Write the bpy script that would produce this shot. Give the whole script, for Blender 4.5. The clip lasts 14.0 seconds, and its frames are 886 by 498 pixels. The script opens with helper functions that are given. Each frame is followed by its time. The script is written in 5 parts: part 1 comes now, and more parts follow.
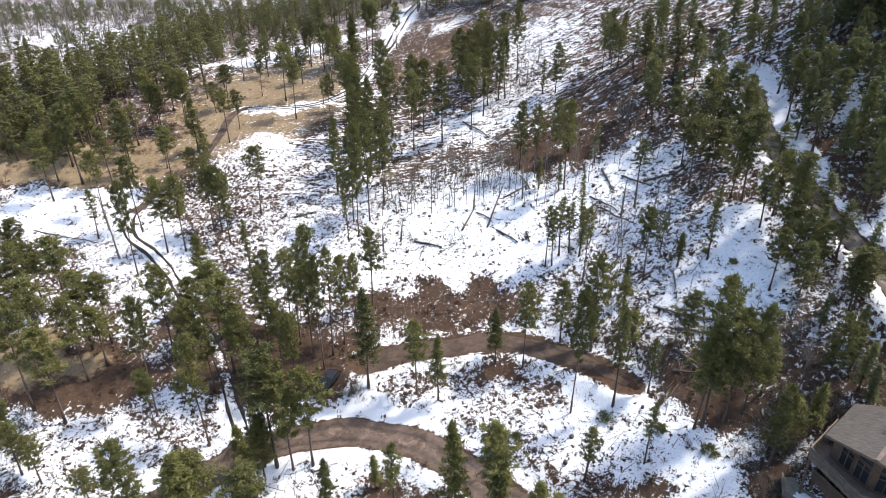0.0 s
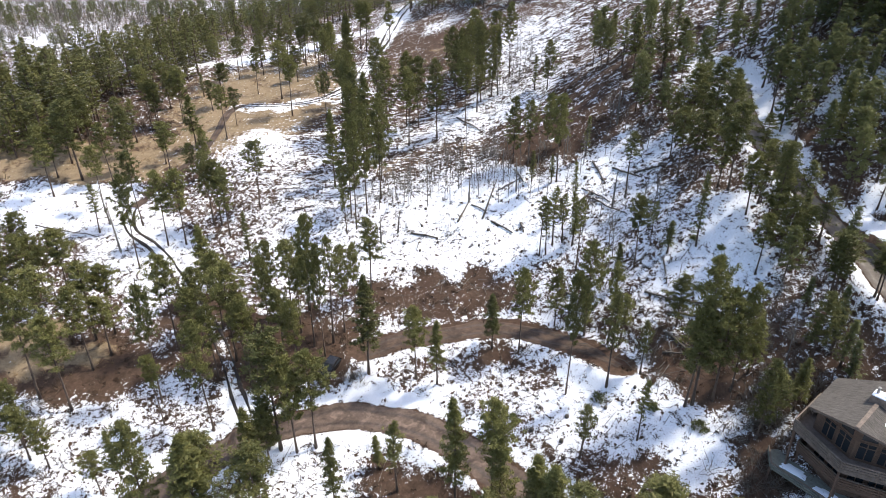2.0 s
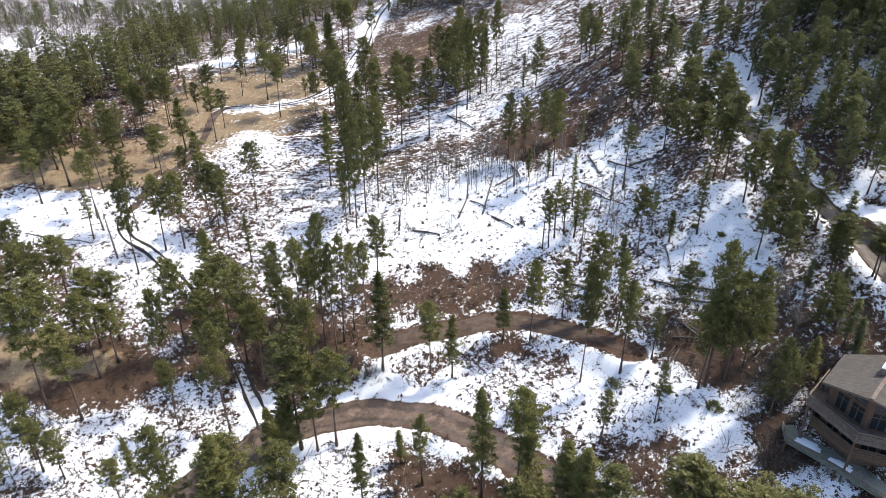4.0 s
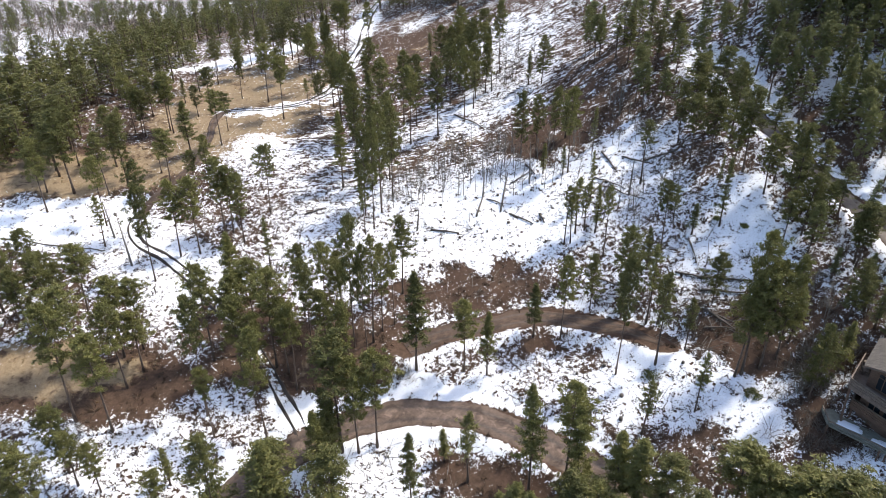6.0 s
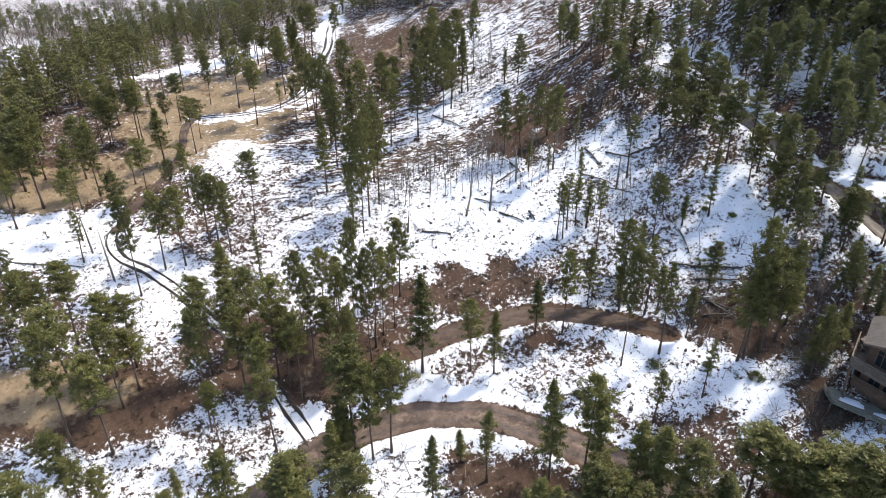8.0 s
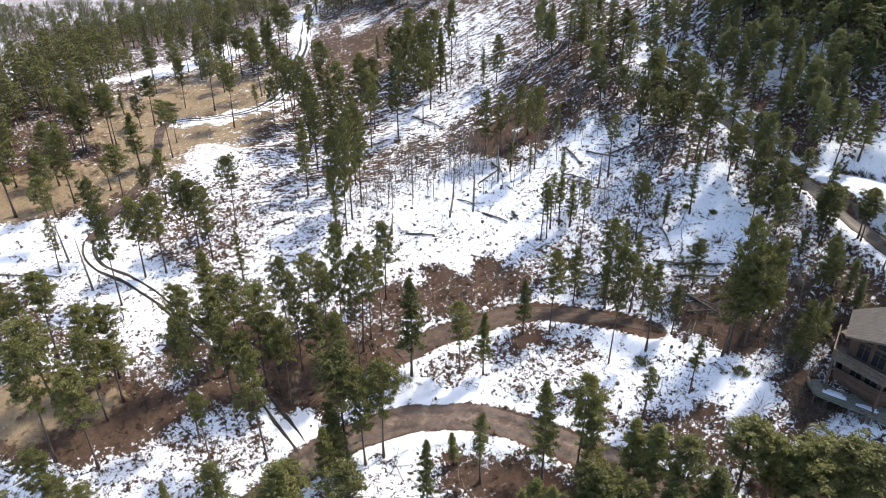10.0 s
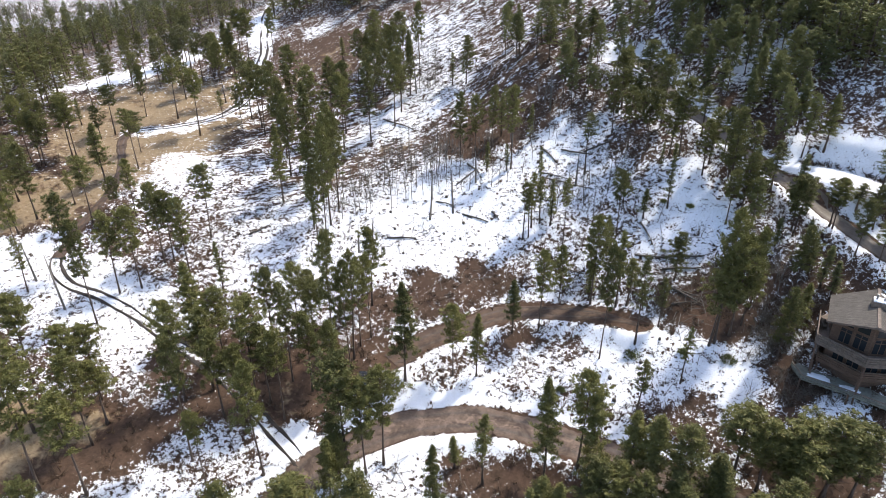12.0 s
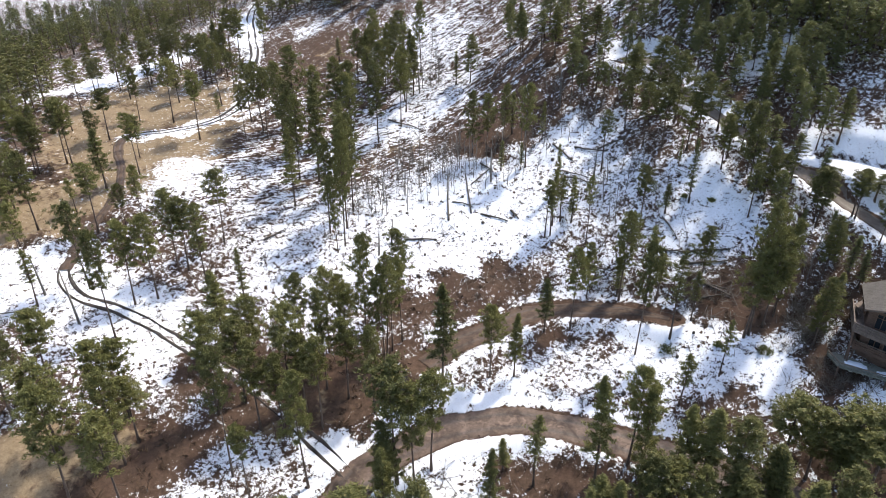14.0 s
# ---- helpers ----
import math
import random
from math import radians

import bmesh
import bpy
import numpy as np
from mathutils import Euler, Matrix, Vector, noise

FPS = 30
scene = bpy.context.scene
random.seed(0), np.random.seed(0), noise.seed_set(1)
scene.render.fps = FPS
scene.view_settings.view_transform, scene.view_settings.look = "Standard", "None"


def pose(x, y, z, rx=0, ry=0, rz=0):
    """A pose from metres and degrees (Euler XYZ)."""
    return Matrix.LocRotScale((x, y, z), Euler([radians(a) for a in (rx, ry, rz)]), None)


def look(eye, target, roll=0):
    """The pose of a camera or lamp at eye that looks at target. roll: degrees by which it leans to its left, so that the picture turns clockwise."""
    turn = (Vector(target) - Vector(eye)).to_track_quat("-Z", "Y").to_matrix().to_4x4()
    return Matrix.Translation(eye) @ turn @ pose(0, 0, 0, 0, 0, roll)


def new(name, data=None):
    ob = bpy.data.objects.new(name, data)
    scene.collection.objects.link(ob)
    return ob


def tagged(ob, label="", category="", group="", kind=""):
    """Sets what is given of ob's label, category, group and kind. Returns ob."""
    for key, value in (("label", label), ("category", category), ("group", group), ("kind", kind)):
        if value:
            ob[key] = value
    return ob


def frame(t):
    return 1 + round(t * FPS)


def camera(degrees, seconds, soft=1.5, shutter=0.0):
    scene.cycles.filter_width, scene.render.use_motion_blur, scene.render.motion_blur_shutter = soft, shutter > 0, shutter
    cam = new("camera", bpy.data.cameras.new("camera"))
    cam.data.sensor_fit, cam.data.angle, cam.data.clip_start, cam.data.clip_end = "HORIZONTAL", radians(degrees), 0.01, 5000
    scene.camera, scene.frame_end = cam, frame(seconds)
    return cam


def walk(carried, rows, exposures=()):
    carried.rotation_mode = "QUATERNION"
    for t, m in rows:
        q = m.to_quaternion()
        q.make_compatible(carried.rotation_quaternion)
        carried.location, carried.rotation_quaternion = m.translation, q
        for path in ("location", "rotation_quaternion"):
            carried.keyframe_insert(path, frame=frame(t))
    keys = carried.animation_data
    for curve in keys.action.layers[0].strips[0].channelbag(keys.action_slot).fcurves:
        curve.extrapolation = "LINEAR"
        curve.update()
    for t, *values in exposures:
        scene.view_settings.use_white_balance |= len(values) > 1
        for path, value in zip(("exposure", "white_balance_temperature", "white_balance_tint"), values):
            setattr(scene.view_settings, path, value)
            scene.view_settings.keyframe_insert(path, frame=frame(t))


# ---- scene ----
cam = camera(68.6, 14.0, soft=0.6)
PATH = [
    (0, (0.831, -1.553, 56.946), (0.817, 0.207, 55.997), -0.4),
    (0.5, (0.845, -2.427, 56.837), (0.83, -0.666, 55.889), -0.4),
    (1, (0.77, -3.264, 56.688), (0.755, -1.502, 55.742), -0.4),
    (1.5, (0.594, -4.031, 56.441), (0.582, -2.267, 55.499), -0.4),
    (2, (-0.154, -4.665, 56.425), (-0.138, -2.9, 55.484), -0.3),
    (4.5, (-8.333, -5.655, 56.49), (-8.193, -3.896, 55.547), -0.4),
    (5, (-10.371, -5.502, 56.357), (-10.217, -3.744, 55.416), -0.4),
    (5.5, (-12.434, -5.332, 56.319), (-12.251, -3.576, 55.378), -0.4),
    (6, (-14.342, -5.083, 56.282), (-14.128, -3.331, 55.341), -0.5),
    (6.5, (-16.257, -4.87, 56.233), (-16.011, -3.121, 55.293), -0.5),
    (7, (-17.944, -4.579, 56.107), (-17.663, -2.835, 55.169), -0.5),
    (7.5, (-19.515, -4.22, 56.115), (-19.192, -2.483, 55.177), -0.6),
    (8, (-21.096, -3.795, 56.239), (-20.731, -2.068, 55.3), -0.6),
    (10.3, (-22.993, -2.956, 56.723), (-22.527, -1.255, 55.778), -0.6),
    (10.5, (-23.237, -2.917, 56.704), (-22.752, -1.221, 55.761), -0.7),
    (11, (-24.2, -2.59, 56.727), (-23.662, -0.91, 55.785), -0.7),
    (11.5, (-25.605, -2.006, 56.843), (-25.037, -0.337, 55.899), -0.6),
    (12, (-27.182, -1.274, 56.926), (-26.6, 0.39, 55.981), -0.5),
    (12.5, (-28.982, -0.319, 56.89), (-28.385, 1.339, 55.945), -0.4),
    (13, (-30.984, 0.759, 56.776), (-30.365, 2.41, 55.831), -0.3),
    (13.5, (-33.341, 1.92, 56.581), (-32.692, 3.56, 55.637), -0.2),
    (14, (-35.655, 3.212, 56.432), (-34.964, 4.834, 55.488), -0.3),
]
walk(cam, [(t, look(eye, target, roll)) for t, eye, target, roll in PATH], [(0, 1.28, 6800, 10), (14, 1.28, 6800, 10)])

# ---- world, sun, exposure ----
SUN_AZ, SUN_EL = 16.0, 57.0           # degrees: from +x towards +y, and above the horizon
world = bpy.data.worlds.new("world")
scene.world = world
world.use_nodes = True
wn = world.node_tree.nodes
sky = wn.new("ShaderNodeTexSky")
sky.sky_type = "NISHITA"
sky.sun_disc = False
sky.sun_elevation, sky.sun_rotation = radians(SUN_EL), radians(90 - SUN_AZ)
sky.air_density, sky.dust_density = 1.0, 2.0
world.node_tree.links.new(sky.outputs[0], wn["Background"].inputs[0])
wn["Background"].inputs[1].default_value = 0.15
sun_data = bpy.data.lights.new("sun", "SUN")
sun_data.energy, sun_data.angle, sun_data.color = 2.2, radians(4.5), (1.0, 0.94, 0.85)
sun = new("sun", sun_data)
ca, sa, ce, se = (f(radians(v)) for v in (SUN_AZ, SUN_EL) for f in (math.cos, math.sin))
sun.matrix_world = look((80 * ce * ca, 80 * ce * sa, 80 * se + 60), (0, 0, 60))


# ---- materials ----
def nodes_of(name):
    m = bpy.data.materials.new(name)
    m.use_nodes = True
    t = m.node_tree
    return m, t, t.nodes["Principled BSDF"]


def add(t, kind, **props):
    n = t.nodes.new(kind)
    for k, v in props.items():
        n.inputs[k].default_value = v
    return n


def noise_tex(t, scale, detail=6.0, rough=0.6, distortion=0.0, coord=None):
    n = add(t, "ShaderNodeTexNoise", Scale=scale, Detail=detail, Roughness=rough, Distortion=distortion)
    if coord is not None:
        t.links.new(coord, n.inputs["Vector"])
    return n.outputs["Fac"]


def ramp(t, fac, lo, hi, a=(0, 0, 0), b=(1, 1, 1)):
    n = t.nodes.new("ShaderNodeValToRGB")
    e = n.color_ramp.elements
    e[0].position, e[1].position = lo, hi
    e[0].color, e[1].color = (*a, 1), (*b, 1)
    t.links.new(fac, n.inputs[0])
    return n.outputs[0]


def maths(t, op, a, b, clamp=False):
    n = t.nodes.new("ShaderNodeMath")
    n.operation, n.use_clamp = op, clamp
    for i, v in enumerate((a, b)):
        if isinstance(v, (int, float)):
            n.inputs[i].default_value = v
        else:
            t.links.new(v, n.inputs[i])
    return n.outputs[0]


def mix(t, fac, a, b):
    n = t.nodes.new("ShaderNodeMix")
    n.data_type = "RGBA"
    for sock, v in ((n.inputs[0], fac), (n.inputs[6], a), (n.inputs[7], b)):
        if isinstance(v, (int, float)):
            sock.default_value = v
        elif isinstance(v, tuple):
            sock.default_value = (*v, 1)
        else:
            t.links.new(v, sock)
    return n.outputs[2]


def bump(t, bsdf, height, strength, distance):
    n = add(t, "ShaderNodeBump", Strength=strength, Distance=distance)
    t.links.new(height, n.inputs["Height"])
    t.links.new(n.outputs[0], bsdf.inputs["Normal"])


def place_coord(t):
    return t.nodes.new("ShaderNodeNewGeometry").outputs["Position"]


def plain(name, a, b, scale, rough=0.8, metal=0.0, relief=0.3, dist=0.02, stretch=None, rand=0.0):
    """Two tones broken by noise at two scales, with fine relief; rand: how far each object differs."""
    m, t, p = nodes_of(name)
    co = t.nodes.new("ShaderNodeTexCoord").outputs["Object"]
    if stretch:
        mp = add(t, "ShaderNodeMapping", Scale=stretch)
        t.links.new(co, mp.inputs[0])
        co = mp.outputs[0]
    n1, n2 = noise_tex(t, scale, coord=co), noise_tex(t, scale * 7, 3.0, coord=co)
    f = maths(t, "ADD", maths(t, "MULTIPLY", n1, 0.65), maths(t, "MULTIPLY", n2, 0.35))
    c = mix(t, ramp(t, f, 0.36, 0.64), a, b)
    if rand:
        o = t.nodes.new("ShaderNodeObjectInfo").outputs["Random"]
        hs = add(t, "ShaderNodeHueSaturation")
        t.links.new(maths(t, "ADD", maths(t, "MULTIPLY", o, 2 * rand), 1 - rand), hs.inputs["Value"])
        t.links.new(c, hs.inputs["Color"])
        c = hs.outputs[0]
    t.links.new(c, p.inputs["Base Color"])
    p.inputs["Roughness"].default_value, p.inputs["Metallic"].default_value = rough, metal
    if relief:
        bump(t, p, f, relief, dist)
    return m


SNOW = (0.785, 0.82, 0.87)


def ground_material():
    m, t, p = nodes_of("snowy_ground")
    co = place_coord(t)
    at = {}
    for k in ("snow", "grass", "streak", "tussock"):
        a = t.nodes.new("ShaderNodeAttribute")
        a.attribute_name = k
        at[k] = a.outputs["Fac"]
    broad = noise_tex(t, 0.22, 5.0, coord=co)
    mid = noise_tex(t, 0.55, 7.0, 0.68, 0.6, coord=co)
    fine = noise_tex(t, 1.7, 6.0, 0.72, 0.3, coord=co)
    grain = noise_tex(t, 6.5, 4.0, 0.65, coord=co)
    litter = mix(t, ramp(t, fine, 0.35, 0.68), (0.036, 0.023, 0.016), (0.105, 0.067, 0.047))
    litter = mix(t, maths(t, "MULTIPLY", ramp(t, broad, 0.45, 0.65), 0.4), litter, (0.074, 0.041, 0.029))
    dry = mix(t, ramp(t, fine, 0.3, 0.7), (0.160, 0.116, 0.070), (0.296, 0.228, 0.148))
    g = maths(t, "ADD", at["grass"], maths(t, "ADD", maths(t, "MULTIPLY", maths(t, "SUBTRACT", mid, 0.5), 1.6), maths(t, "MULTIPLY", maths(t, "SUBTRACT", broad, 0.5), 1.2)))
    soil = mix(t, ramp(t, g, 0.38, 0.62), litter, dry)
    soil = mix(t, maths(t, "MULTIPLY", ramp(t, grain, 0.42, 0.7), 0.45), soil, (0.052, 0.034, 0.022))
    wob = maths(t, "ADD", maths(t, "MULTIPLY", maths(t, "SUBTRACT", mid, 0.5), 1.5), maths(t, "MULTIPLY", maths(t, "SUBTRACT", fine, 0.5), 2.6))
    wob = maths(t, "ADD", wob, maths(t, "MULTIPLY", maths(t, "SUBTRACT", grain, 0.5), 1.5))
    swirl = add(t, "ShaderNodeTexNoise", Scale=1.6, Detail=3.0)
    t.links.new(co, swirl.inputs["Vector"])
    shift = t.nodes.new("ShaderNodeVectorMath")
    shift.operation = "MULTIPLY_ADD"
    t.links.new(swirl.outputs["Color"], shift.inputs[0])
    shift.inputs[1].default_value = (0.9, 0.9, 0.9)
    t.links.new(co, shift.inputs[2])
    bent = shift.outputs[0]
    turned = add(t, "ShaderNodeMapping", Rotation=(0, 0, radians(-17)), Scale=(0.32, 2.0, 0.5))
    t.links.new(co, turned.inputs[0])
    furrow = noise_tex(t, 1.0, 5.0, 0.6, 0.5, turned.outputs[0])
    wob = maths(t, "ADD", wob, maths(t, "MULTIPLY", maths(t, "MULTIPLY", maths(t, "SUBTRACT", furrow, 0.5), 2.2), at["streak"]))
    for size, reach, share, depth in ((1.1, 0.30, 0.42, 1.5), (2.3, 0.34, 0.38, 1.1)):
        cell = add(t, "ShaderNodeTexVoronoi", Scale=size, Randomness=1.0)
        t.links.new(bent, cell.inputs["Vector"])
        pick = t.nodes.new("ShaderNodeSeparateColor")
        t.links.new(cell.outputs["Color"], pick.inputs[0])
        dot = ramp(t, cell.outputs["Distance"], reach * 0.45, reach, (1, 1, 1), (0, 0, 0))
        dot = maths(t, "MULTIPLY", dot, maths(t, "LESS_THAN", pick.outputs[0], share))
        wob = maths(t, "SUBTRACT", wob, maths(t, "MULTIPLY", dot, maths(t, "MULTIPLY", at["tussock"], depth)))
    s = maths(t, "ADD", at["snow"], wob)
    mask = ramp(t, s, 0.46, 0.56)
    white = mix(t, ramp(t, broad, 0.3, 0.7), (0.70, 0.74, 0.80), SNOW)
    white = mix(t, maths(t, "MULTIPLY", ramp(t, grain, 0.36, 0.62, (1, 1, 1), (0, 0, 0)), 0.55), white, (0.52, 0.52, 0.53))
    t.links.new(mix(t, mask, soil, white), p.inputs["Base Color"])
    t.links.new(mix(t, mask, (0.95, 0.95, 0.95), (0.6, 0.6, 0.6)), p.inputs["Roughness"])
    p.inputs["Specular IOR Level"].default_value = 0.2
    hgt = maths(t, "ADD", maths(t, "MULTIPLY", mask, 0.5), maths(t, "ADD", maths(t, "MULTIPLY", fine, 0.35), maths(t, "MULTIPLY", grain, 0.15)))
    bump(t, p, hgt, 0.6, 0.22)
    return m


def road_material(name, a, b, wet):
    m, t, p = nodes_of(name)
    co = place_coord(t)
    u = t.nodes.new("ShaderNodeAttribute")
    u.attribute_name = "across"
    n1, n2, n3 = noise_tex(t, 0.5, 6.0, 0.65, 0.4, co), noise_tex(t, 3.0, 6.0, 0.7, coord=co), noise_tex(t, 22.0, 3.0, coord=co)
    wheel = maths(t, "ABSOLUTE", maths(t, "SUBTRACT", maths(t, "ABSOLUTE", u.outputs["Fac"], 0), 0.48), 0)
    rut = ramp(t, maths(t, "ADD", wheel, maths(t, "MULTIPLY", maths(t, "SUBTRACT", n1, 0.5), 0.5)), 0.02, 0.26, (1, 1, 1), (0, 0, 0))
    c = mix(t, ramp(t, n1, 0.35, 0.65), a, b)
    c = mix(t, maths(t, "MULTIPLY", ramp(t, n2, 0.35, 0.7), 0.5), c, tuple(v * 0.55 for v in a))
    c = mix(t, maths(t, "MULTIPLY", rut, wet), c, tuple(v * 0.5 for v in a))
    # pale patches along the middle: sheen of the wet road painted as colour
    middle = ramp(t, maths(t, "ABSOLUTE", u.outputs["Fac"], 0), 0.25, 0.6, (1, 1, 1), (0, 0, 0))
    sheen = ramp(t, noise_tex(t, 0.8, 5.0, 0.6, 0.8, co), 0.52, 0.66)
    c = mix(t, maths(t, "MULTIPLY", maths(t, "MULTIPLY", middle, sheen), wet * 0.75), c, tuple(v * 1.5 for v in b))
    t.links.new(c, p.inputs["Base Color"])
    t.links.new(mix(t, maths(t, "MULTIPLY", rut, ramp(t, n1, 0.4, 0.6)), (0.9, 0.9, 0.9), (0.34, 0.34, 0.34)), p.inputs["Roughness"])
    bump(t, p, maths(t, "ADD", n2, maths(t, "MULTIPLY", n3, 0.4)), 0.5, 0.06)
    return m


def leaf_material(name, dark, light, dry=(0.16, 0.13, 0.04)):
    m, t, p = nodes_of(name)
    o = t.nodes.new("ShaderNodeObjectInfo").outputs["Random"]
    r = t.nodes.new("ShaderNodeNewGeometry").outputs["Random Per Island"]
    n = noise_tex(t, 1.3, 4.0, coord=place_coord(t))
    f = maths(t, "ADD", maths(t, "MULTIPLY", r, 0.25), maths(t, "ADD", maths(t, "MULTIPLY", n, 0.60), maths(t, "MULTIPLY", o, 0.40)))
    c = mix(t, ramp(t, f, 0.25, 0.95), dark, light)
    c = mix(t, maths(t, "MULTIPLY", ramp(t, r, 0.86, 0.98), 0.6), c, dry)
    t.links.new(c, p.inputs["Base Color"])
    p.inputs["Roughness"].default_value = 0.55
    p.inputs["Specular IOR Level"].default_value = 0.3
    thin = t.nodes.new("ShaderNodeBsdfTranslucent")
    t.links.new(c, thin.inputs[0])
    both = t.nodes.new("ShaderNodeMixShader")
    both.inputs[0].default_value = 0.35
    t.links.new(p.outputs[0], both.inputs[1])
    t.links.new(thin.outputs[0], both.inputs[2])
    t.links.new(both.outputs[0], t.nodes["Material Output"].inputs["Surface"])
    return m


M_GROUND = ground_material()
M_ROAD = road_material("muddy_gravel", (0.052, 0.034, 0.025), (0.150, 0.108, 0.084), 0.75)
M_PALE_ROAD = road_material("pale_gravel", (0.096, 0.080, 0.068), (0.148, 0.128, 0.108), 0.25)
M_EARTH = road_material("brown_earth", (0.046, 0.029, 0.019), (0.104, 0.067, 0.046), 0.55)
M_MUD = road_material("wet_mud", (0.018, 0.014, 0.012), (0.042, 0.033, 0.027), 0.5)
M_NEEDLE = leaf_material("pine_needles", (0.052, 0.061, 0.022), (0.192, 0.188, 0.062))
M_NEEDLE_FAR = leaf_material("far_pine_needles", (0.058, 0.065, 0.026), (0.212, 0.203, 0.068))
# bluer pine needles: the steep wood's shade put into the colour; bushes too
M_NEEDLE_SHADE = leaf_material("shade_tone_needles", (0.056, 0.072, 0.032), (0.195, 0.200, 0.074))
M_BARK = plain("pine_bark", (0.044, 0.033, 0.027), (0.140, 0.101, 0.077), 1.5, 0.95, relief=0.7, dist=0.04, stretch=(6, 6, 1), rand=0.25)
M_GREY_BARK = plain("grey_dead_bark", (0.080, 0.072, 0.064), (0.216, 0.200, 0.180), 1.6, 0.9, relief=0.4, stretch=(5, 5, 1), rand=0.2)
M_LOG = plain("weathered_log", (0.048, 0.040, 0.034), (0.152, 0.132, 0.112), 1.5, 0.95, relief=0.5, stretch=(5, 5, 1), rand=0.25)
M_TWIG = leaf_material("brown_twigs", (0.029, 0.020, 0.015), (0.092, 0.064, 0.046), (0.152, 0.112, 0.072))
M_GREY_TWIG = leaf_material("grey_twigs", (0.096, 0.084, 0.072), (0.208, 0.188, 0.164), (0.160, 0.128, 0.096))
M_GRASS = leaf_material("dry_grass_blades", (0.144, 0.092, 0.044), (0.320, 0.224, 0.120), (0.368, 0.288, 0.176))


# ---- the lie of the land ----
SLOPE = (8.39, 13.32, -0.49, -0.44, 9.45, 1.13, 0.94, 7.66, 0.15, 1.3)
BUMPS = ((41, 79, 13, 3.4), (13, 69, 12, -2.0), (36, 117, 12, 3.0), (-38, 121, 16, 1.8))


def soft(v, lo, hi, s):
    v = np.asarray(v, float)
    return np.where(v > hi, hi + s * np.tanh((v - hi) / s), np.where(v < lo, lo + s * np.tanh((v - lo) / s), v))


def hill(x, y):
    """Height of the bare hillside."""
    x, y = np.asarray(x, float), np.asarray(y, float)
    u, v = soft(x, -50, 65, 25) / 50, (soft(y, 35, 190, 40) - 90) / 50
    z, k = 0.0, 0
    for i in range(4):
        for j in range(4 - i):
            z = z + SLOPE[k] * u ** i * v ** j
            k += 1
    for bx, by, r, a in BUMPS:
        z = z + a * np.exp(-((x - bx) ** 2 + (y - by) ** 2) / r ** 2)
    far = np.hypot(x, y - 60)
    return z + 0.00045 * np.clip(far - 330, 0, None) ** 2


def smooth_line(points, step=0.8):
    """A Catmull-Rom line through the points, at even steps."""
    p = np.array([points[0], *points, points[-1]], float)
    out = []
    for i in range(1, len(p) - 2):
        n = max(2, int(np.linalg.norm(p[i + 1] - p[i]) / step))
        s = np.linspace(0, 1, n, endpoint=False)[:, None]
        a, b, c, d = p[i - 1], p[i], p[i + 1], p[i + 2]
        out.append(0.5 * (2 * b + (c - a) * s + (2 * a - 5 * b + 4 * c - d) * s ** 2 + (3 * b - a - 3 * c + d) * s ** 3))
    return np.vstack([*out, p[-1:]])


LOWER_ROAD = smooth_line([(-60, 30), (-44, 42), (-31, 52.5), (-25, 56.2), (-20.5, 58.1), (-14, 58.9), (-9.3, 58.5), (-3, 56.5), (1.5, 53.5), (5.0, 50.3), (8.2, 47), (11, 44.2), (14.4, 40), (17.5, 36.6), (22, 30), (27, 20)])
BENCH_ROAD = smooth_line([(-10.5, 68.6), (-8.4, 69.3), (-6, 70.0), (1.2, 70.6), (6, 71.0), (10.8, 70.2), (15.4, 67.2), (19.2, 63.6), (22.4, 59.6)])
HILL_ROAD = smooth_line([(47.6, 105.4), (49.2, 102), (48.3, 97), (47.6, 92), (46.9, 87), (46.6, 82.5), (46.8, 78.5), (47.5, 74), (48.6, 69.5), (49.6, 64), (50.3, 58.2), (50.7, 54), (51.2, 48), (52, 36)])
TURNAROUND = smooth_line([(45.2, 104.6), (47.2, 104.2), (48.8, 102.6), (49.0, 99.8)])
MEADOW_ROAD = smooth_line([(-43.6, 140.0), (-45.6, 137.6), (-46.3, 134), (-45.6, 125.8), (-47.2, 117.7), (-50.3, 111.4), (-53.2, 106.1), (-54.4, 102.0)])
WHEEL_TRACK = smooth_line([(-54.3, 103.5), (-54.7, 100.3), (-52.7, 96.0), (-48.1, 92.3), (-44.0, 88.2), (-40.9, 84.3), (-37.0, 79.4), (-33.4, 74.8), (-30.8, 70.5), (-28.2, 65.6), (-25.9, 61.0), (-24.6, 58.0)])
FAR_TRACK = smooth_line([(-44.6, 139.6), (-41, 140.2), (-37.4, 139.4), (-28.9, 140.4), (-22.7, 144.6), (-18.7, 151.8), (-16.4, 163.0), (-13.9, 171.8), (-12.3, 185.4), (-9.6, 203), (-5.0, 214), (6, 226)])
DITCH = smooth_line([(22.6, 59.3), (24.3, 58.2), (25.7, 55.2), (26.4, 52.1), (26.9, 49.5), (27.2, 48.0)])
ROADS = ((LOWER_ROAD, 2.25), (BENCH_ROAD, 1.9), (HILL_ROAD, 1.7), (TURNAROUND, 1.8), (MEADOW_ROAD, 1.2), (WHEEL_TRACK, 1.1), (FAR_TRACK, 1.1))


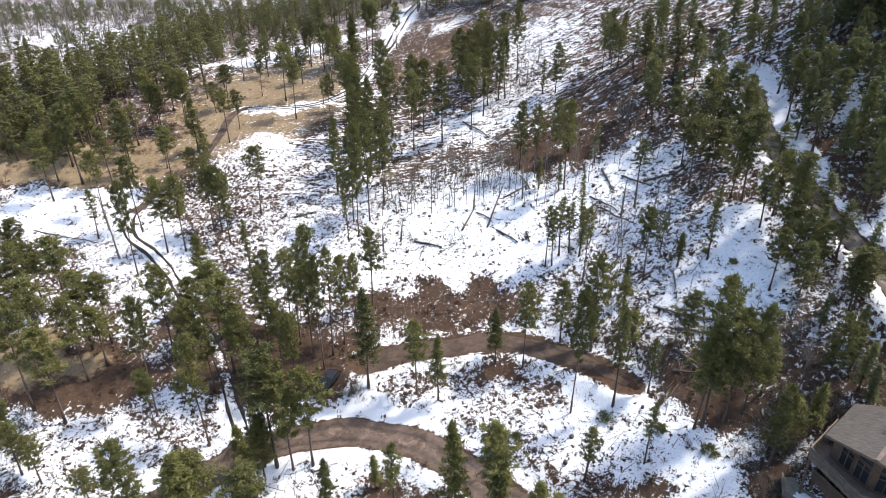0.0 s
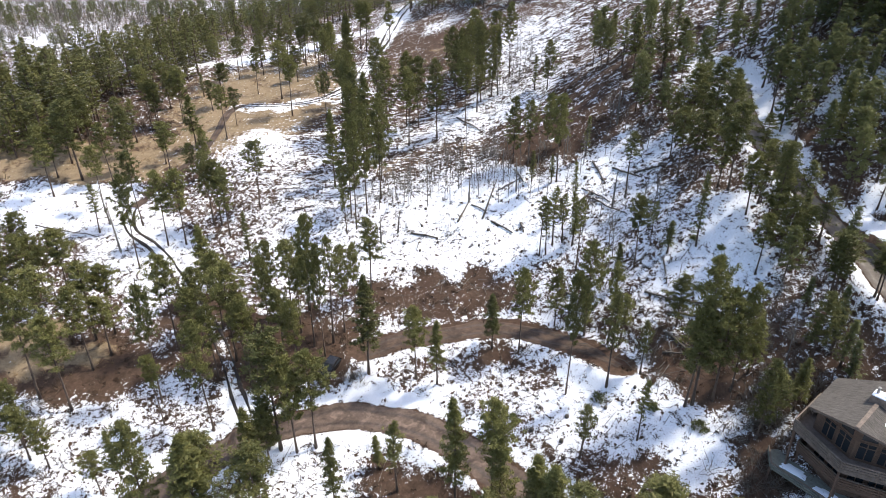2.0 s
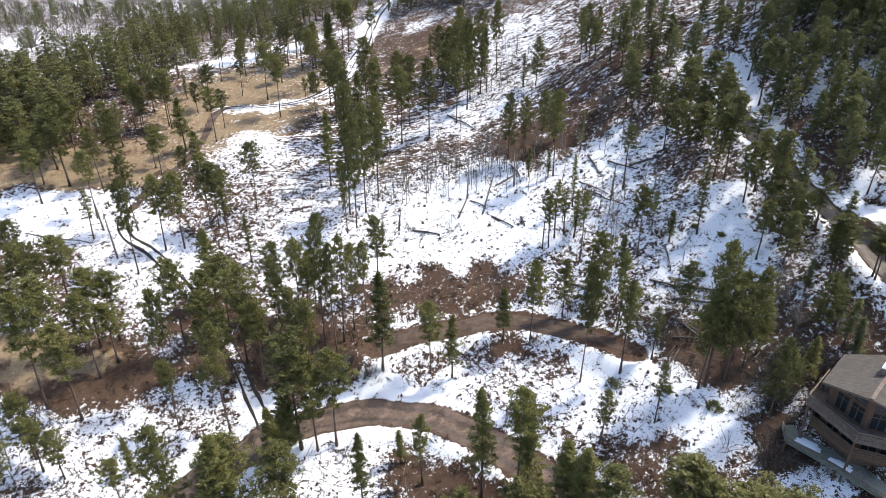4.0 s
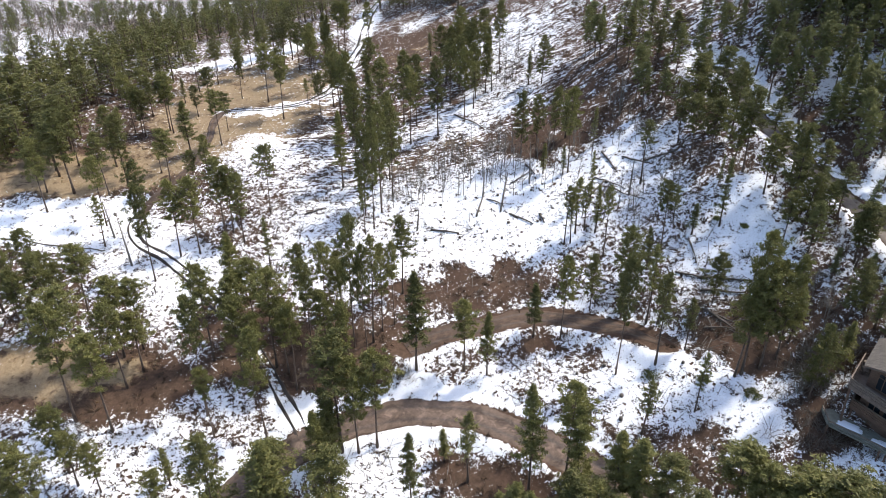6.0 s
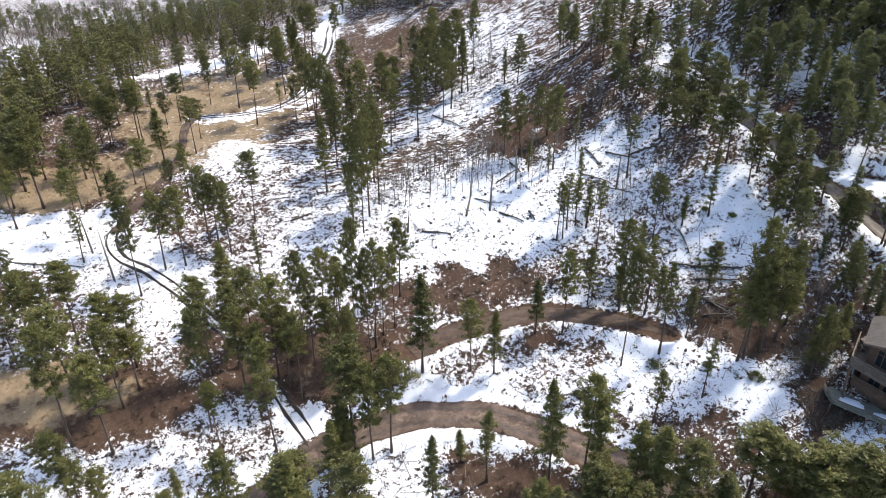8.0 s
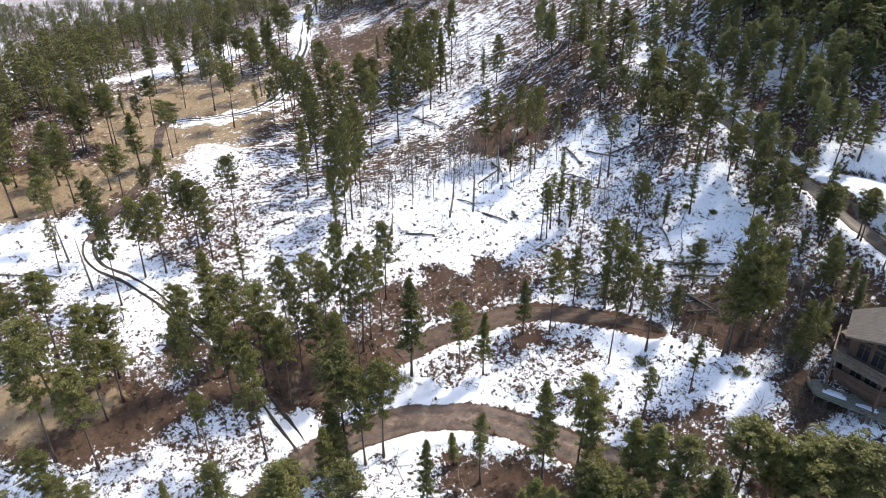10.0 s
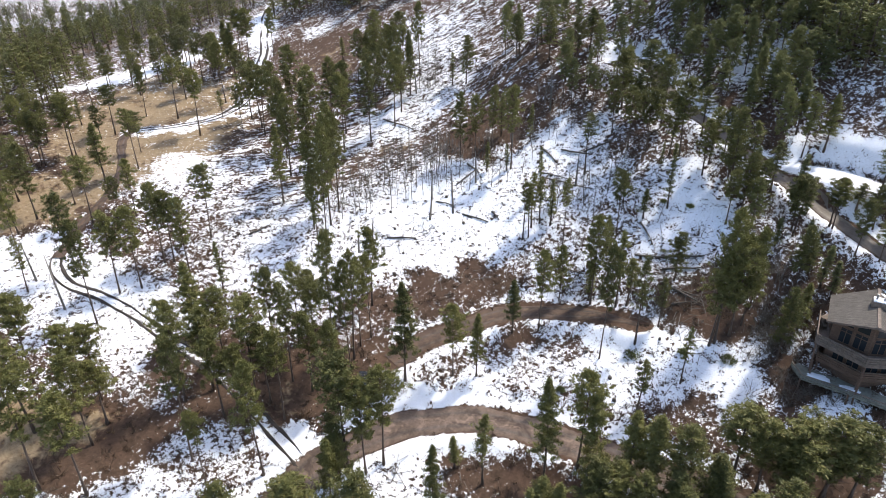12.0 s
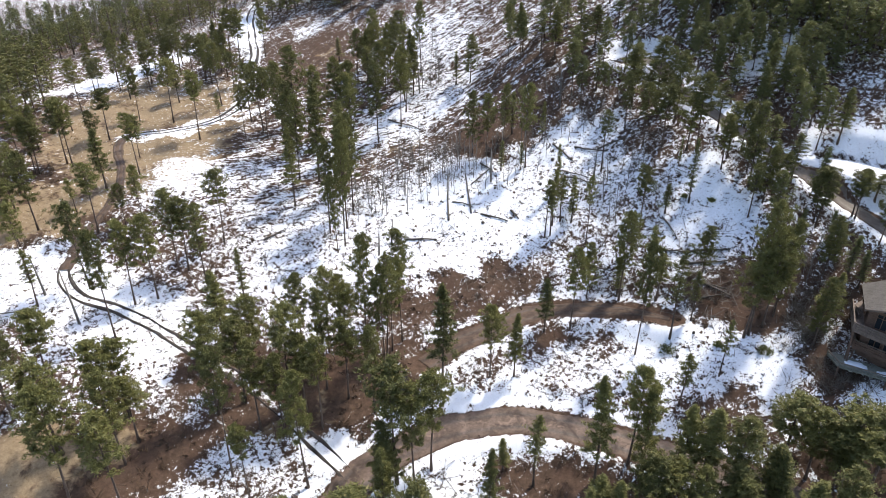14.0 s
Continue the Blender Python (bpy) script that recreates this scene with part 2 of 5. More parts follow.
def near_line(x, y, line):
    """Distance to a line and the hillside's height at the line's nearest point."""
    x, y = np.asarray(x, float), np.asarray(y, float)
    d = np.full(x.shape, 1e9)
    z = np.zeros(x.shape)
    lz = hill(line[:, 0], line[:, 1])
    k = np.ones(9) / 9
    lz = np.convolve(np.pad(lz, 4, mode="edge"), k, "valid")
    box = (x > line[:, 0].min() - 9) & (x < line[:, 0].max() + 9) & (y > line[:, 1].min() - 9) & (y < line[:, 1].max() + 9)
    xs, ys = x[box], y[box]
    db, zb = np.full(xs.shape, 1e9), np.zeros(xs.shape)
    for (px, py), pz in zip(line, lz):
        q = (xs - px) ** 2 + (ys - py) ** 2
        w = q < db
        db[w], zb[w] = q[w], pz
    d[box], z[box] = np.sqrt(db), zb
    return d, z


def step01(v, a, b):
    s = np.clip((v - a) / (b - a), 0, 1)
    return s * s * (3 - 2 * s)


def wave(x, y, size, seed):
    """Smooth random relief between about -1 and 1, from a few crossed waves."""
    r = np.random.RandomState(seed)
    out = 0.0
    for _ in range(7):
        a, f, p = r.uniform(0, 6.283), r.uniform(0.6, 1.7) * 6.283 / size, r.uniform(0, 6.283)
        out = out + np.sin((x * math.cos(a) + y * math.sin(a)) * f + p + 1.5 * np.sin((x * math.sin(a) - y * math.cos(a)) * f * 0.6 + p * 2))
    return out / 3.6


POND = (55.2, 61.6, 3.2, 6.0)          # centre, half width and half length
POND_DIR = (0.37, -0.93)               # its long way


def in_pond(x, y):
    dx, dy = x - POND[0], y - POND[1]
    return np.hypot((dx * -POND_DIR[1] + dy * POND_DIR[0]) / POND[2], (dx * POND_DIR[0] + dy * POND_DIR[1]) / POND[3])


def land(x, y):
    """Height of the ground with its roads cut in, banks and hummocks."""
    x, y = np.asarray(x, float), np.asarray(y, float)
    z = hill(x, y) + 0.22 * wave(x, y, 9, 3) + 0.10 * wave(x, y, 3.2, 4)
    for line, half in ROADS:
        d, lz = near_line(x, y, line)
        wide = half > 1.5
        flat = 1 - step01(d, half + 0.5, half + (3.2 if wide else 1.6))
        z = z * (1 - flat) + lz * flat
        if wide:
            z = z + 0.32 * np.exp(-((d - half - 0.8) / 0.55) ** 2)
    flat = 1 - step01(in_pond(x, y), 1.0, 1.45)
    return z * (1 - flat) + float(hill(POND[0] - 0.8, POND[1])) * flat


def ground_z(x, y):
    return float(land(np.array([x]), np.array([y]))[0])


# ---- where snow, litter and dry grass lie: (x, y, rx, ry, turn, amount) ----
SNOW_LIE = (
    # third: steep wood, snow thinned for litter and to darken it as shade
    (-3, 163, 60, 40, 0, 0.30), (-70, 130, 34, 34, 0, 0.22), (54, 90, 26, 50, 0, 0.38), (-100, 245, 120, 60, 20, 0.18),
    (4, 92, 33, 14, 0, 0.88), (25, 87, 10, 8, -20, 0.68), (-18, 101, 14, 10, 0, 0.66), (-64, 101, 17, 8, -6, 0.92), (-47, 90, 13, 9, -50, 0.76), (-28, 114, 17, 8, -8, 0.58),
    (-38, 102, 9, 7, 0, 0.40), (-2, 119, 16, 7, 8, 0.55), (12, 124, 13, 7, 20, 0.72), (20, 145, 12, 12, 0, 0.68), (-4, 160, 12, 16, 0, 0.14))
SNOW_LIE_NEAR = (
    (36, 69, 7, 9, 0, 0.86), (28, 77, 9, 8, 0, 0.64), (20, 75, 10, 6, -10, 0.54), (-2, 65, 15, 5.5, 0, 0.46), (10, 60, 10, 7, 0, 0.60), (20, 53, 12, 7, -30, 0.76), (27, 49, 4, 7, 0, 0.92),
    (-8, 62.0, 12, 1.6, -8, 0.92), (-9, 53.2, 9, 3.2, -5, 0.70), (-16, 50, 8, 5, 0, 0.74), (-44, 57, 17, 6.5, -12, 0.70), (-32, 62, 6, 5, 0, 0.52), (-36, 65.5, 5.5, 3.2, -35, 0.7))
SNOW_GONE = (
    (-54, 69, 15, 5.5, -8, -0.18), (-24, 70, 14, 7, -6, -0.10), (14.2, 62.2, 2.6, 3.2, -20, 0.34), (7.5, 66.0, 4.2, 1.1, -8, 0.05), (-1, 78, 14, 3.8, -8, 0.08),
    (-34, 76, 8, 4.5, -35, 0.12), (23, 109, 11, 8, 15, -0.12), (32, 114, 12, 10, 20, 0.20), (31.5, 56.5, 6.5, 5.5, -25, -0.05), (43.4, 60, 4.4, 14, 0, 0.46),
    (51.5, 74, 3.5, 12, 0, 0.2))
SNOW_GONE_BANK = (
    (20.5, 46, 8, 1.5, -32, 0.30), (37.5, 53, 4, 7, 0, 0.2), (43, 49.5, 6, 6, 0, 0.24), (-2, 47, 8, 3.5, -30, 0.05), (5, 43.5, 8, 3.5, -40, 0.0),
    # first: brown litter below the front pines, their shade darkened in as well
    (13, 39.5, 12, 3.6, -35, 0.12), (26, 33.5, 8, 4, -15, -0.05), (32.6, 42.3, 2.6, 4.5, 20, -0.1), (35.2, 38.5, 3.0, 3.0, 0, 0.72), (-40, 142, 19, 20, -20, 0.02),
    (-72, 118, 22, 8, 0, -0.1))
SNOW_LAST = (
    (-40, 177, 25, 3.4, 27, 0.95), (-34, 121, 8, 5, 0, 0.74), (2, 175, 5, 3, 0, 0.6), (38.2, 70, 4, 7, 5, 0.92), (-25.6, 61.4, 3.0, 4.4, 25, 0.98),
    (56, 62, 6, 8, 15, 1.0), (47, 108, 4, 5, 0, 0.8), (62, 86, 6, 4, 0, 0.8), (1, 113, 26, 2.0, 5, 0.3), (40, 101, 4, 12, 20, 0.32))
SNOW_LAST_NEAR = (
    (37, 87, 4, 6, 0, 0.36), (18, 44.5, 5, 3, -40, 0.35), (0, 158, 7, 11, -20, 0.04), (-30, 140, 16, 1.8, 8, 0.8), (-11.9, 66.8, 3.0, 0.55, 62, 1.05),
    (-12, 190, 4, 16, -12, 0.85), (-135, 225, 42, 44, 15, 0.50), (-100, 188, 18, 20, 35, 0.46), (-112, 212, 24, 18, -30, 0.74), (-60, 300, 90, 14, 8, 0.5))
GRASS_LIE = ((-30, 66, 10, 3, -8, 0.3), (-40, 146, 22, 26, -20, 0.72), (-70, 117, 26, 9, 0, 0.70), (-42, 126, 12, 10, 0, 0.78), (-60, 71, 14, 5, -6, 0.66), (0, 150, 14, 14, 0, 0.35), (-8, 113, 20, 3, 6, 0.4))


def lie(x, y, base, patches):
    v = np.full(x.shape, base)
    wx, wy = x + 1.9 * wave(x, y, 11, 11), y + 1.9 * wave(x, y, 11, 12)
    for cx, cy, rx, ry, turn, amount in patches:
        c, s = math.cos(radians(turn)), math.sin(radians(turn))
        dx, dy = wx - cx, wy - cy
        q = np.hypot((dx * c + dy * s) / rx, (dy * c - dx * s) / ry)
        w = 1 - step01(q, 0.62, 1.32)
        v = v * (1 - w) + amount * w
    return v


def snow_at(x, y):
    x, y = np.asarray(x, float), np.asarray(y, float)
    v = lie(x, y, 0.42, SNOW_LIE + SNOW_LIE_NEAR + SNOW_GONE + SNOW_GONE_BANK + SNOW_LAST + SNOW_LAST_NEAR)
    for line, half in ROADS:
        d, _ = near_line(x, y, line)
        if half > 1.5:
            verge = np.exp(-((d - half - 1.1) / 0.7) ** 2)
            v = v + (0.55 if half > 2.0 else 0.3) * verge
            v = v - 1.2 * (1 - step01(d, half - 0.2, half + 0.35))
    d, _ = near_line(x, y, WHEEL_TRACK)
    v = v + np.clip(0.52 - v, 0, 1) * (1 - step01(d, 0.4, 1.2))
    d, _ = near_line(x, y, FAR_TRACK)
    v = v + np.clip(0.72 - v, 0, 1) * (1 - step01(d, 0.9, 2.8))
    for side, near, far, low in ((2.9, 0.9, 1.9, 78), (2.2, 0.3, 0.9, 0), (-2.0, 0.35, 0.9, 0)):
        d, _ = near_line(x, y, HILL_ROAD + np.array((side, 0.4)))
        v = v + np.clip(1.0 - v, 0, 1.5) * (1 - step01(d, near, far)) * step01(y, low - 4, low + 4)
    d, _ = near_line(x, y, DITCH)
    v = v - 0.8 * (1 - step01(d, 0.1, 0.4))
    return v


def grass_at(x, y):
    return lie(np.asarray(x, float), np.asarray(y, float), 0.0, GRASS_LIE)


# ---- mesh helpers ----
def mesh_of(name, verts, faces, material, smooth=False):
    me = bpy.data.meshes.new(name)
    me.from_pydata([tuple(v) for v in verts], [], [tuple(f) for f in faces])
    me.materials.append(material)
    if smooth:
        me.polygons.foreach_set("use_smooth", [True] * len(me.polygons))
    me.update()
    return me


def soup(name, tris, material):
    """A mesh of loose triangles: an array of (n, 3, 3)."""
    tris = np.asarray(tris, np.float32)
    n = len(tris)
    me = bpy.data.meshes.new(name)
    me.vertices.add(3 * n)
    me.vertices.foreach_set("co", tris.reshape(-1))
    me.loops.add(3 * n)
    me.loops.foreach_set("vertex_index", np.arange(3 * n, dtype=np.int32))
    me.polygons.add(n)
    me.polygons.foreach_set("loop_start", np.arange(0, 3 * n, 3, dtype=np.int32))
    me.materials.append(material)
    me.update(calc_edges=True)
    return me


def part(name, me, parent, label=""):
    ob = new(name, me)
    ob.parent = parent
    return tagged(ob, label) if label else ob


def tube(points, radii, sides=7):
    """Verts and quads of a tapered tube along points, closed at its ends."""
    pts = np.asarray(points, float)
    v, f = [], []
    for i, p in enumerate(pts):
        d = pts[min(i + 1, len(pts) - 1)] - pts[max(i - 1, 0)]
        d = d / (np.linalg.norm(d) + 1e-9)
        a = np.cross(d, (0.31, 0.95, 0.05) if abs(d[2]) > 0.5 else (0, 0, 1))
        a = a / np.linalg.norm(a)
        b = np.cross(d, a)
        for k in range(sides):
            w = 6.28318 * k / sides
            v.append(p + radii[i] * (a * math.cos(w) + b * math.sin(w)))
        if i:
            o = (i - 1) * sides
            f += [(o + k, o + (k + 1) % sides, o + sides + (k + 1) % sides, o + sides + k) for k in range(sides)]
    n = len(pts)
    f.append(tuple(range(sides))[::-1])
    f.append(tuple(range((n - 1) * sides, n * sides)))
    return v, f


def join(pieces):
    v, f = [], []
    for pv, pf in pieces:
        o = len(v)
        v += list(pv)
        f += [tuple(i + o for i in q) for q in pf]
    return v, f


def box(x0, y0, z0, x1, y1, z1, m=None):
    v = [Vector((x, y, z)) for z in (z0, z1) for x, y in ((x0, y0), (x1, y0), (x1, y1), (x0, y1))]
    if m is not None:
        v = [m @ p for p in v]
    return [tuple(p) for p in v], [(3, 2, 1, 0), (4, 5, 6, 7), (0, 1, 5, 4), (1, 2, 6, 5), (2, 3, 7, 6), (3, 0, 4, 7)]


def beam(a, b, w, h, up=(0, 0, 1)):
    """A squared timber from a to b."""
    a, b = np.array(a, float), np.array(b, float)
    d = (b - a) / np.linalg.norm(b - a)
    s = np.cross(d, up if abs(d[2]) < 0.95 else (1, 0, 0))
    s = s / np.linalg.norm(s)
    u = np.cross(s, d)
    v = [p + s * w / 2 * i + u * h / 2 * j for p in (a, b) for i, j in ((-1, -1), (1, -1), (1, 1), (-1, 1))]
    return v, [(0, 1, 2, 3), (7, 6, 5, 4), (0, 4, 5, 1), (1, 5, 6, 2), (2, 6, 7, 3), (3, 7, 4, 0)]


# ---- ground and roads ----
def spaced(lo, hi, fine, far_lo, far_hi):
    mid = np.arange(lo, hi + fine / 2, fine)
    def out(d):
        s, k, r = [], fine * 1.25, 0.0
        while r < d:
            r += k
            s.append(r)
            k *= 1.13
        return np.array(s)
    return np.concatenate([lo - out(far_lo)[::-1], mid, hi + out(far_hi)])


def build_ground():
    xs, ys = spaced(-88, 68, 0.7, 700, 700), spaced(26, 150, 0.7, 400, 800)
    gx, gy = np.meshgrid(xs, ys)
    z = land(gx, gy)
    s = snow_at(gx, gy)
    off = np.ones(gx.shape)
    for line, half in ROADS:
        off = np.minimum(off, step01(near_line(gx, gy, line)[0], half + 0.3, half + 1.3))
    z = z + 0.10 * np.clip(s, 0, 1) * off
    co = np.stack([gx, gy, z], -1).reshape(-1, 3)
    ny, nx = gx.shape
    i = np.arange(ny * nx).reshape(ny, nx)
    quads = np.stack([i[:-1, :-1], i[:-1, 1:], i[1:, 1:], i[1:, :-1]], -1).reshape(-1, 4)
    me = bpy.data.meshes.new("ground")
    me.vertices.add(len(co))
    me.vertices.foreach_set("co", co.astype(np.float32).reshape(-1))
    me.loops.add(quads.size)
    me.loops.foreach_set("vertex_index", quads.astype(np.int32).reshape(-1))
    me.polygons.add(len(quads))
    me.polygons.foreach_set("loop_start", np.arange(0, quads.size, 4, dtype=np.int32))
    me.update(calc_edges=True)
    me.polygons.foreach_set("use_smooth", [True] * len(quads))
    for name, val in (("snow", s), ("grass", grass_at(gx, gy)), ("streak", step01(gy, 100, 110) * step01(gx, -45, -30) * (1 - step01(gy, 150, 175))), ("tussock", np.clip(0.62 + 0.55 * wave(gx, gy, 16, 41), 0.12, 1.1) * np.clip(1.7 - s, 0.25, 1) * (1 - 0.7 * step01(gx, 47, 53)))):
        me.attributes.new(name, "FLOAT", "POINT").data.foreach_set("value", val.astype(np.float32).reshape(-1))
    me.materials.append(M_GROUND)
    return tagged(new("ground", me), "hillside of patchy old snow, brown litter and dry grass", "ground", kind="structure")


def ribbon(name, line, half, material, label, lift=0.07, rough_edge=0.35, cols=9, taper=0.0, seed=1):
    """A strip of road laid on the ground, with an uneven edge and ruts."""
    r = np.random.RandomState(seed)
    t = np.gradient(line, axis=0)
    t = t / np.linalg.norm(t, axis=1)[:, None]
    nrm = np.stack([-t[:, 1], t[:, 0]], -1)
    k = np.linspace(-1, 1, cols)
    ed = [np.convolve(r.uniform(-1, 1, len(line) + 4), np.ones(5) / 5, "valid") * rough_edge * 1.6 for _ in (0, 1)]
    w = half + np.where(k[None] < 0, ed[0][:, None], ed[1][:, None])
    if taper:
        w = w * (1 - 0.75 * step01(np.linspace(0, 1, len(line)), 1 - taper, 1))[:, None]
    x = line[:, :1] + nrm[:, :1] * k[None] * w
    y = line[:, 1:] + nrm[:, 1:] * k[None] * w
    z = land(x, y) + lift - 0.09 * (np.abs(k[None]) > 0.99) - 0.035 * np.exp(-((np.abs(k[None]) - 0.48) / 0.16) ** 2)
    n = len(line)
    v = np.stack([x, y, z], -1).reshape(-1, 3)
    i = np.arange(n * cols).reshape(n, cols)
    f = np.stack([i[:-1, :-1], i[:-1, 1:], i[1:, 1:], i[1:, :-1]], -1).reshape(-1, 4)
    me = mesh_of(name, v, f[:, ::-1], material, True)
    me.attributes.new("across", "FLOAT", "POINT").data.foreach_set("value", np.tile(k, n).astype(np.float32))
    return tagged(new(name, me), label, "road", kind="structure")


build_ground()
ribbon("road_lower", LOWER_ROAD, 2.3, M_ROAD, "muddy brown gravel road with wet wheel ruts", lift=0.12, seed=2)
ribbon("road_bench", BENCH_ROAD, 1.95, M_EARTH, "bare brown earth road across the slope", lift=0.12, rough_edge=0.5, taper=0.3, seed=3)
ribbon("road_hill", HILL_ROAD, 1.3, M_PALE_ROAD, "pale gravel road climbing between dark pines", lift=0.12, seed=4)
ribbon("road_turnaround", TURNAROUND, 2.1, M_PALE_ROAD, "bare gravel turning place at the head of the road", lift=0.11, rough_edge=0.5, seed=6)


def wheel_ruts(name, line, label, gauge, width, seed):
    t = np.gradient(line, axis=0)
    t = t / np.linalg.norm(t, axis=1)[:, None]
    nrm = np.stack([-t[:, 1], t[:, 0]], -1)
    for side in (-1, 1):
        ribbon(name, line + nrm * gauge * side, width, M_MUD, label, lift=0.15, rough_edge=0.30, cols=5, seed=seed + side)


ribbon("road_meadow", MEADOW_ROAD, 0.85, M_EARTH, "worn brown dirt track over the dry meadow", lift=0.14, rough_edge=0.35, seed=5)
wheel_ruts("track_rut", WHEEL_TRACK, "dark muddy wheel rut through snow", 0.70, 0.22, 7)
wheel_ruts("track_rut", FAR_TRACK, "dark wheel rut on a far snowy track", 0.8, 0.22, 17)


# ---- trees ----
def blades(rng, centre, out, n, length, width, loose=0.30):
    """A tuft of narrow needle bundles that spread round the direction out."""
    d = rng.normal(0, 1, (n, 3)) + np.asarray(out) * 0.45 + np.array((0, 0, 0.35))
    d /= np.linalg.norm(d, axis=1)[:, None]
    s = np.cross(d, rng.normal(0, 1, (n, 3)))
    s /= np.linalg.norm(s, axis=1)[:, None] + 1e-9
    L = length * rng.uniform(0.65, 1.2, (n, 1))
    base = np.asarray(centre) + rng.normal(0, loose, (n, 3)) * length * np.array((1, 1, 0.7)) - d * L * 0.2
    w = s * width * rng.uniform(0.7, 1.3, (n, 1))
    return [np.stack([base - w, base + w, base + d * L], 1)]


def pine_meshes(seed, height, crown_from, spread, limbs, tufts, density, shape):
    """Meshes of a pine of that height: bark (stem with limbs) and needles. shape: 'round' or 'cone'."""
    rng = np.random.RandomState(seed)
    bend = rng.uniform(-0.35, 0.35, 2)
    stem = [np.array((bend[0] * math.sin(3 * k) * k, bend[1] * math.sin(2.4 * k + 1) * k, height * k * 0.985)) for k in np.linspace(0, 1, 9)]
    stem[0][2] = -0.5
    r0 = 0.0098 * height
    pieces = [tube(stem, [r0 * (1.5 if i == 0 else 1) * (1 - 0.93 * i / 8) for i in range(9)], 7)]
    tris = []
    lop = rng.uniform(0, 6.283)
    def axis(z):
        k = np.clip(z / height, 0, 1)
        return np.array((bend[0] * math.sin(3 * k) * k, bend[1] * math.sin(2.4 * k + 1) * k, z))
    for i in range(limbs):
        k = (i + rng.uniform(0, 1)) / limbs
        z = height * (crown_from + (0.985 - crown_from) * k ** 0.9)
        u = (z / height - crown_from) / (1 - crown_from)
        a = i * 2.39996 + rng.uniform(-0.5, 0.5)
        if shape == "cone":
            reach = spread * (1.02 - u) ** 0.75
        else:
            reach = spread * (0.10 + 0.95 * math.sin(math.pi * (0.20 + 0.80 * u)) ** 0.75)
            reach *= 1 + 0.22 * math.sin(a - lop + 5 * u)      # a lopsided, lobed outline
        reach *= rng.uniform(0.5, 1.18)
        rise = (0.15 + 0.5 * u + rng.uniform(-0.15, 0.2)) if shape != "cone" else (-0.15 + 0.4 * u + rng.uniform(-0.1, 0.1))
        p0 = axis(z - 0.15)
        d = np.array((math.cos(a), math.sin(a), rise))
        p1 = p0 + d * reach * 0.55 + np.array((0, 0, 0.04 * reach))
        p2 = p0 + d * reach + np.array((0, 0, 0.14 * reach))
        rr = max(0.012, r0 * 0.22 * (1 - 0.6 * u))
        pieces.append(tube([p0, p1, p2], [rr, rr * 0.65, rr * 0.25], 3))
        n = max(2, int(round(tufts * (0.45 + 0.6 * reach / spread))))
        for j in range(n):
            s = 0.34 + 0.68 * (j + rng.uniform(0, 1)) / n
            c = p0 + (p2 - p0) * s + rng.normal(0, 1, 3) * np.array((0.15, 0.15, 0.09)) * reach
            tris += blades(rng, c, d * np.array((1, 1, 0.4)), density, 0.31, 0.054, 0.46)
    for j in range(5):
        tris += blades(rng, axis(height * (0.955 + 0.01 * j)), (0, 0, 0.8), density, 0.32, 0.040)
    # dry stubs under the crown
    for i in range(11):
        z = height * rng.uniform(0.18, crown_from + 0.08)
        a = rng.uniform(0, 6.283)
        q = axis(z)
        L = rng.uniform(0.3, 1.3)
        pieces.append(tube([q, q + np.array((math.cos(a), math.sin(a), rng.uniform(-0.3, 0.1))) * L], [0.025, 0.008], 3))
    v, f = join(pieces)
    return v, f, np.concatenate(tris)


PINE_KINDS = (  # seed, crown from, spread, limbs, tufts on a limb, blades in a tuft, shape
    (1, 0.25, 1.8, 60, 5, 25, "round"), (2, 0.36, 1.7, 54, 5, 25, "round"), (3, 0.36, 1.8, 50, 5, 25, "round"), (4, 0.47, 1.65, 46, 5, 25, "round"), (5, 0.47, 1.75, 50, 5, 25, "round"), (6, 0.58, 1.6, 42, 5, 25, "round"),
    (7, 0.58, 1.7, 40, 5, 25, "round"), (8, 0.12, 1.8, 68, 5, 25, "cone"), (9, 0.30, 1.5, 50, 5, 25, "cone"), (10, 0.22, 0.9, 40, 4, 17, "cone"), (11, 0.42, 0.9, 34, 4, 17, "round"), (12, 0.60, 0.9, 26, 4, 17, "round"))
PINE_LABELS = ("broad pine with a full yellow-green crown", "tall ponderosa pine with bare lower trunk and olive crown", "ponderosa pine with an uneven olive crown", "slim pine with a high rounded green crown", "tall pine with a lopsided high green crown", "tall pine with a long bare trunk and small tuft crown",
               "lanky pine with a long bare trunk and ragged crown", "bushy conical pine with branches low down", "pointed pine with short branches", "narrow young pine with thin branches", "thin pole-like pine with a narrow crown", "thin bare pine stem with a small top tuft")
FULL = 13.0
MODELS = {}


def pine_model(kind, shade_tone):
    """One pine at full height, kept as the pattern for its copies."""
    key = (kind, shade_tone)
    if key not in MODELS:
        seed, frm, spread, limbs, tufts, dens, shape = PINE_KINDS[kind]
        v, f, tris = pine_meshes(seed + 40, FULL, frm, spread, limbs, tufts, dens, shape)
        MODELS[key] = mesh_of("trunk", v, f, M_BARK, True), soup("crown", tris, M_NEEDLE_SHADE if shade_tone else M_NEEDLE)
    return MODELS[key]


rng_t = random.Random(5)
STANDING = []


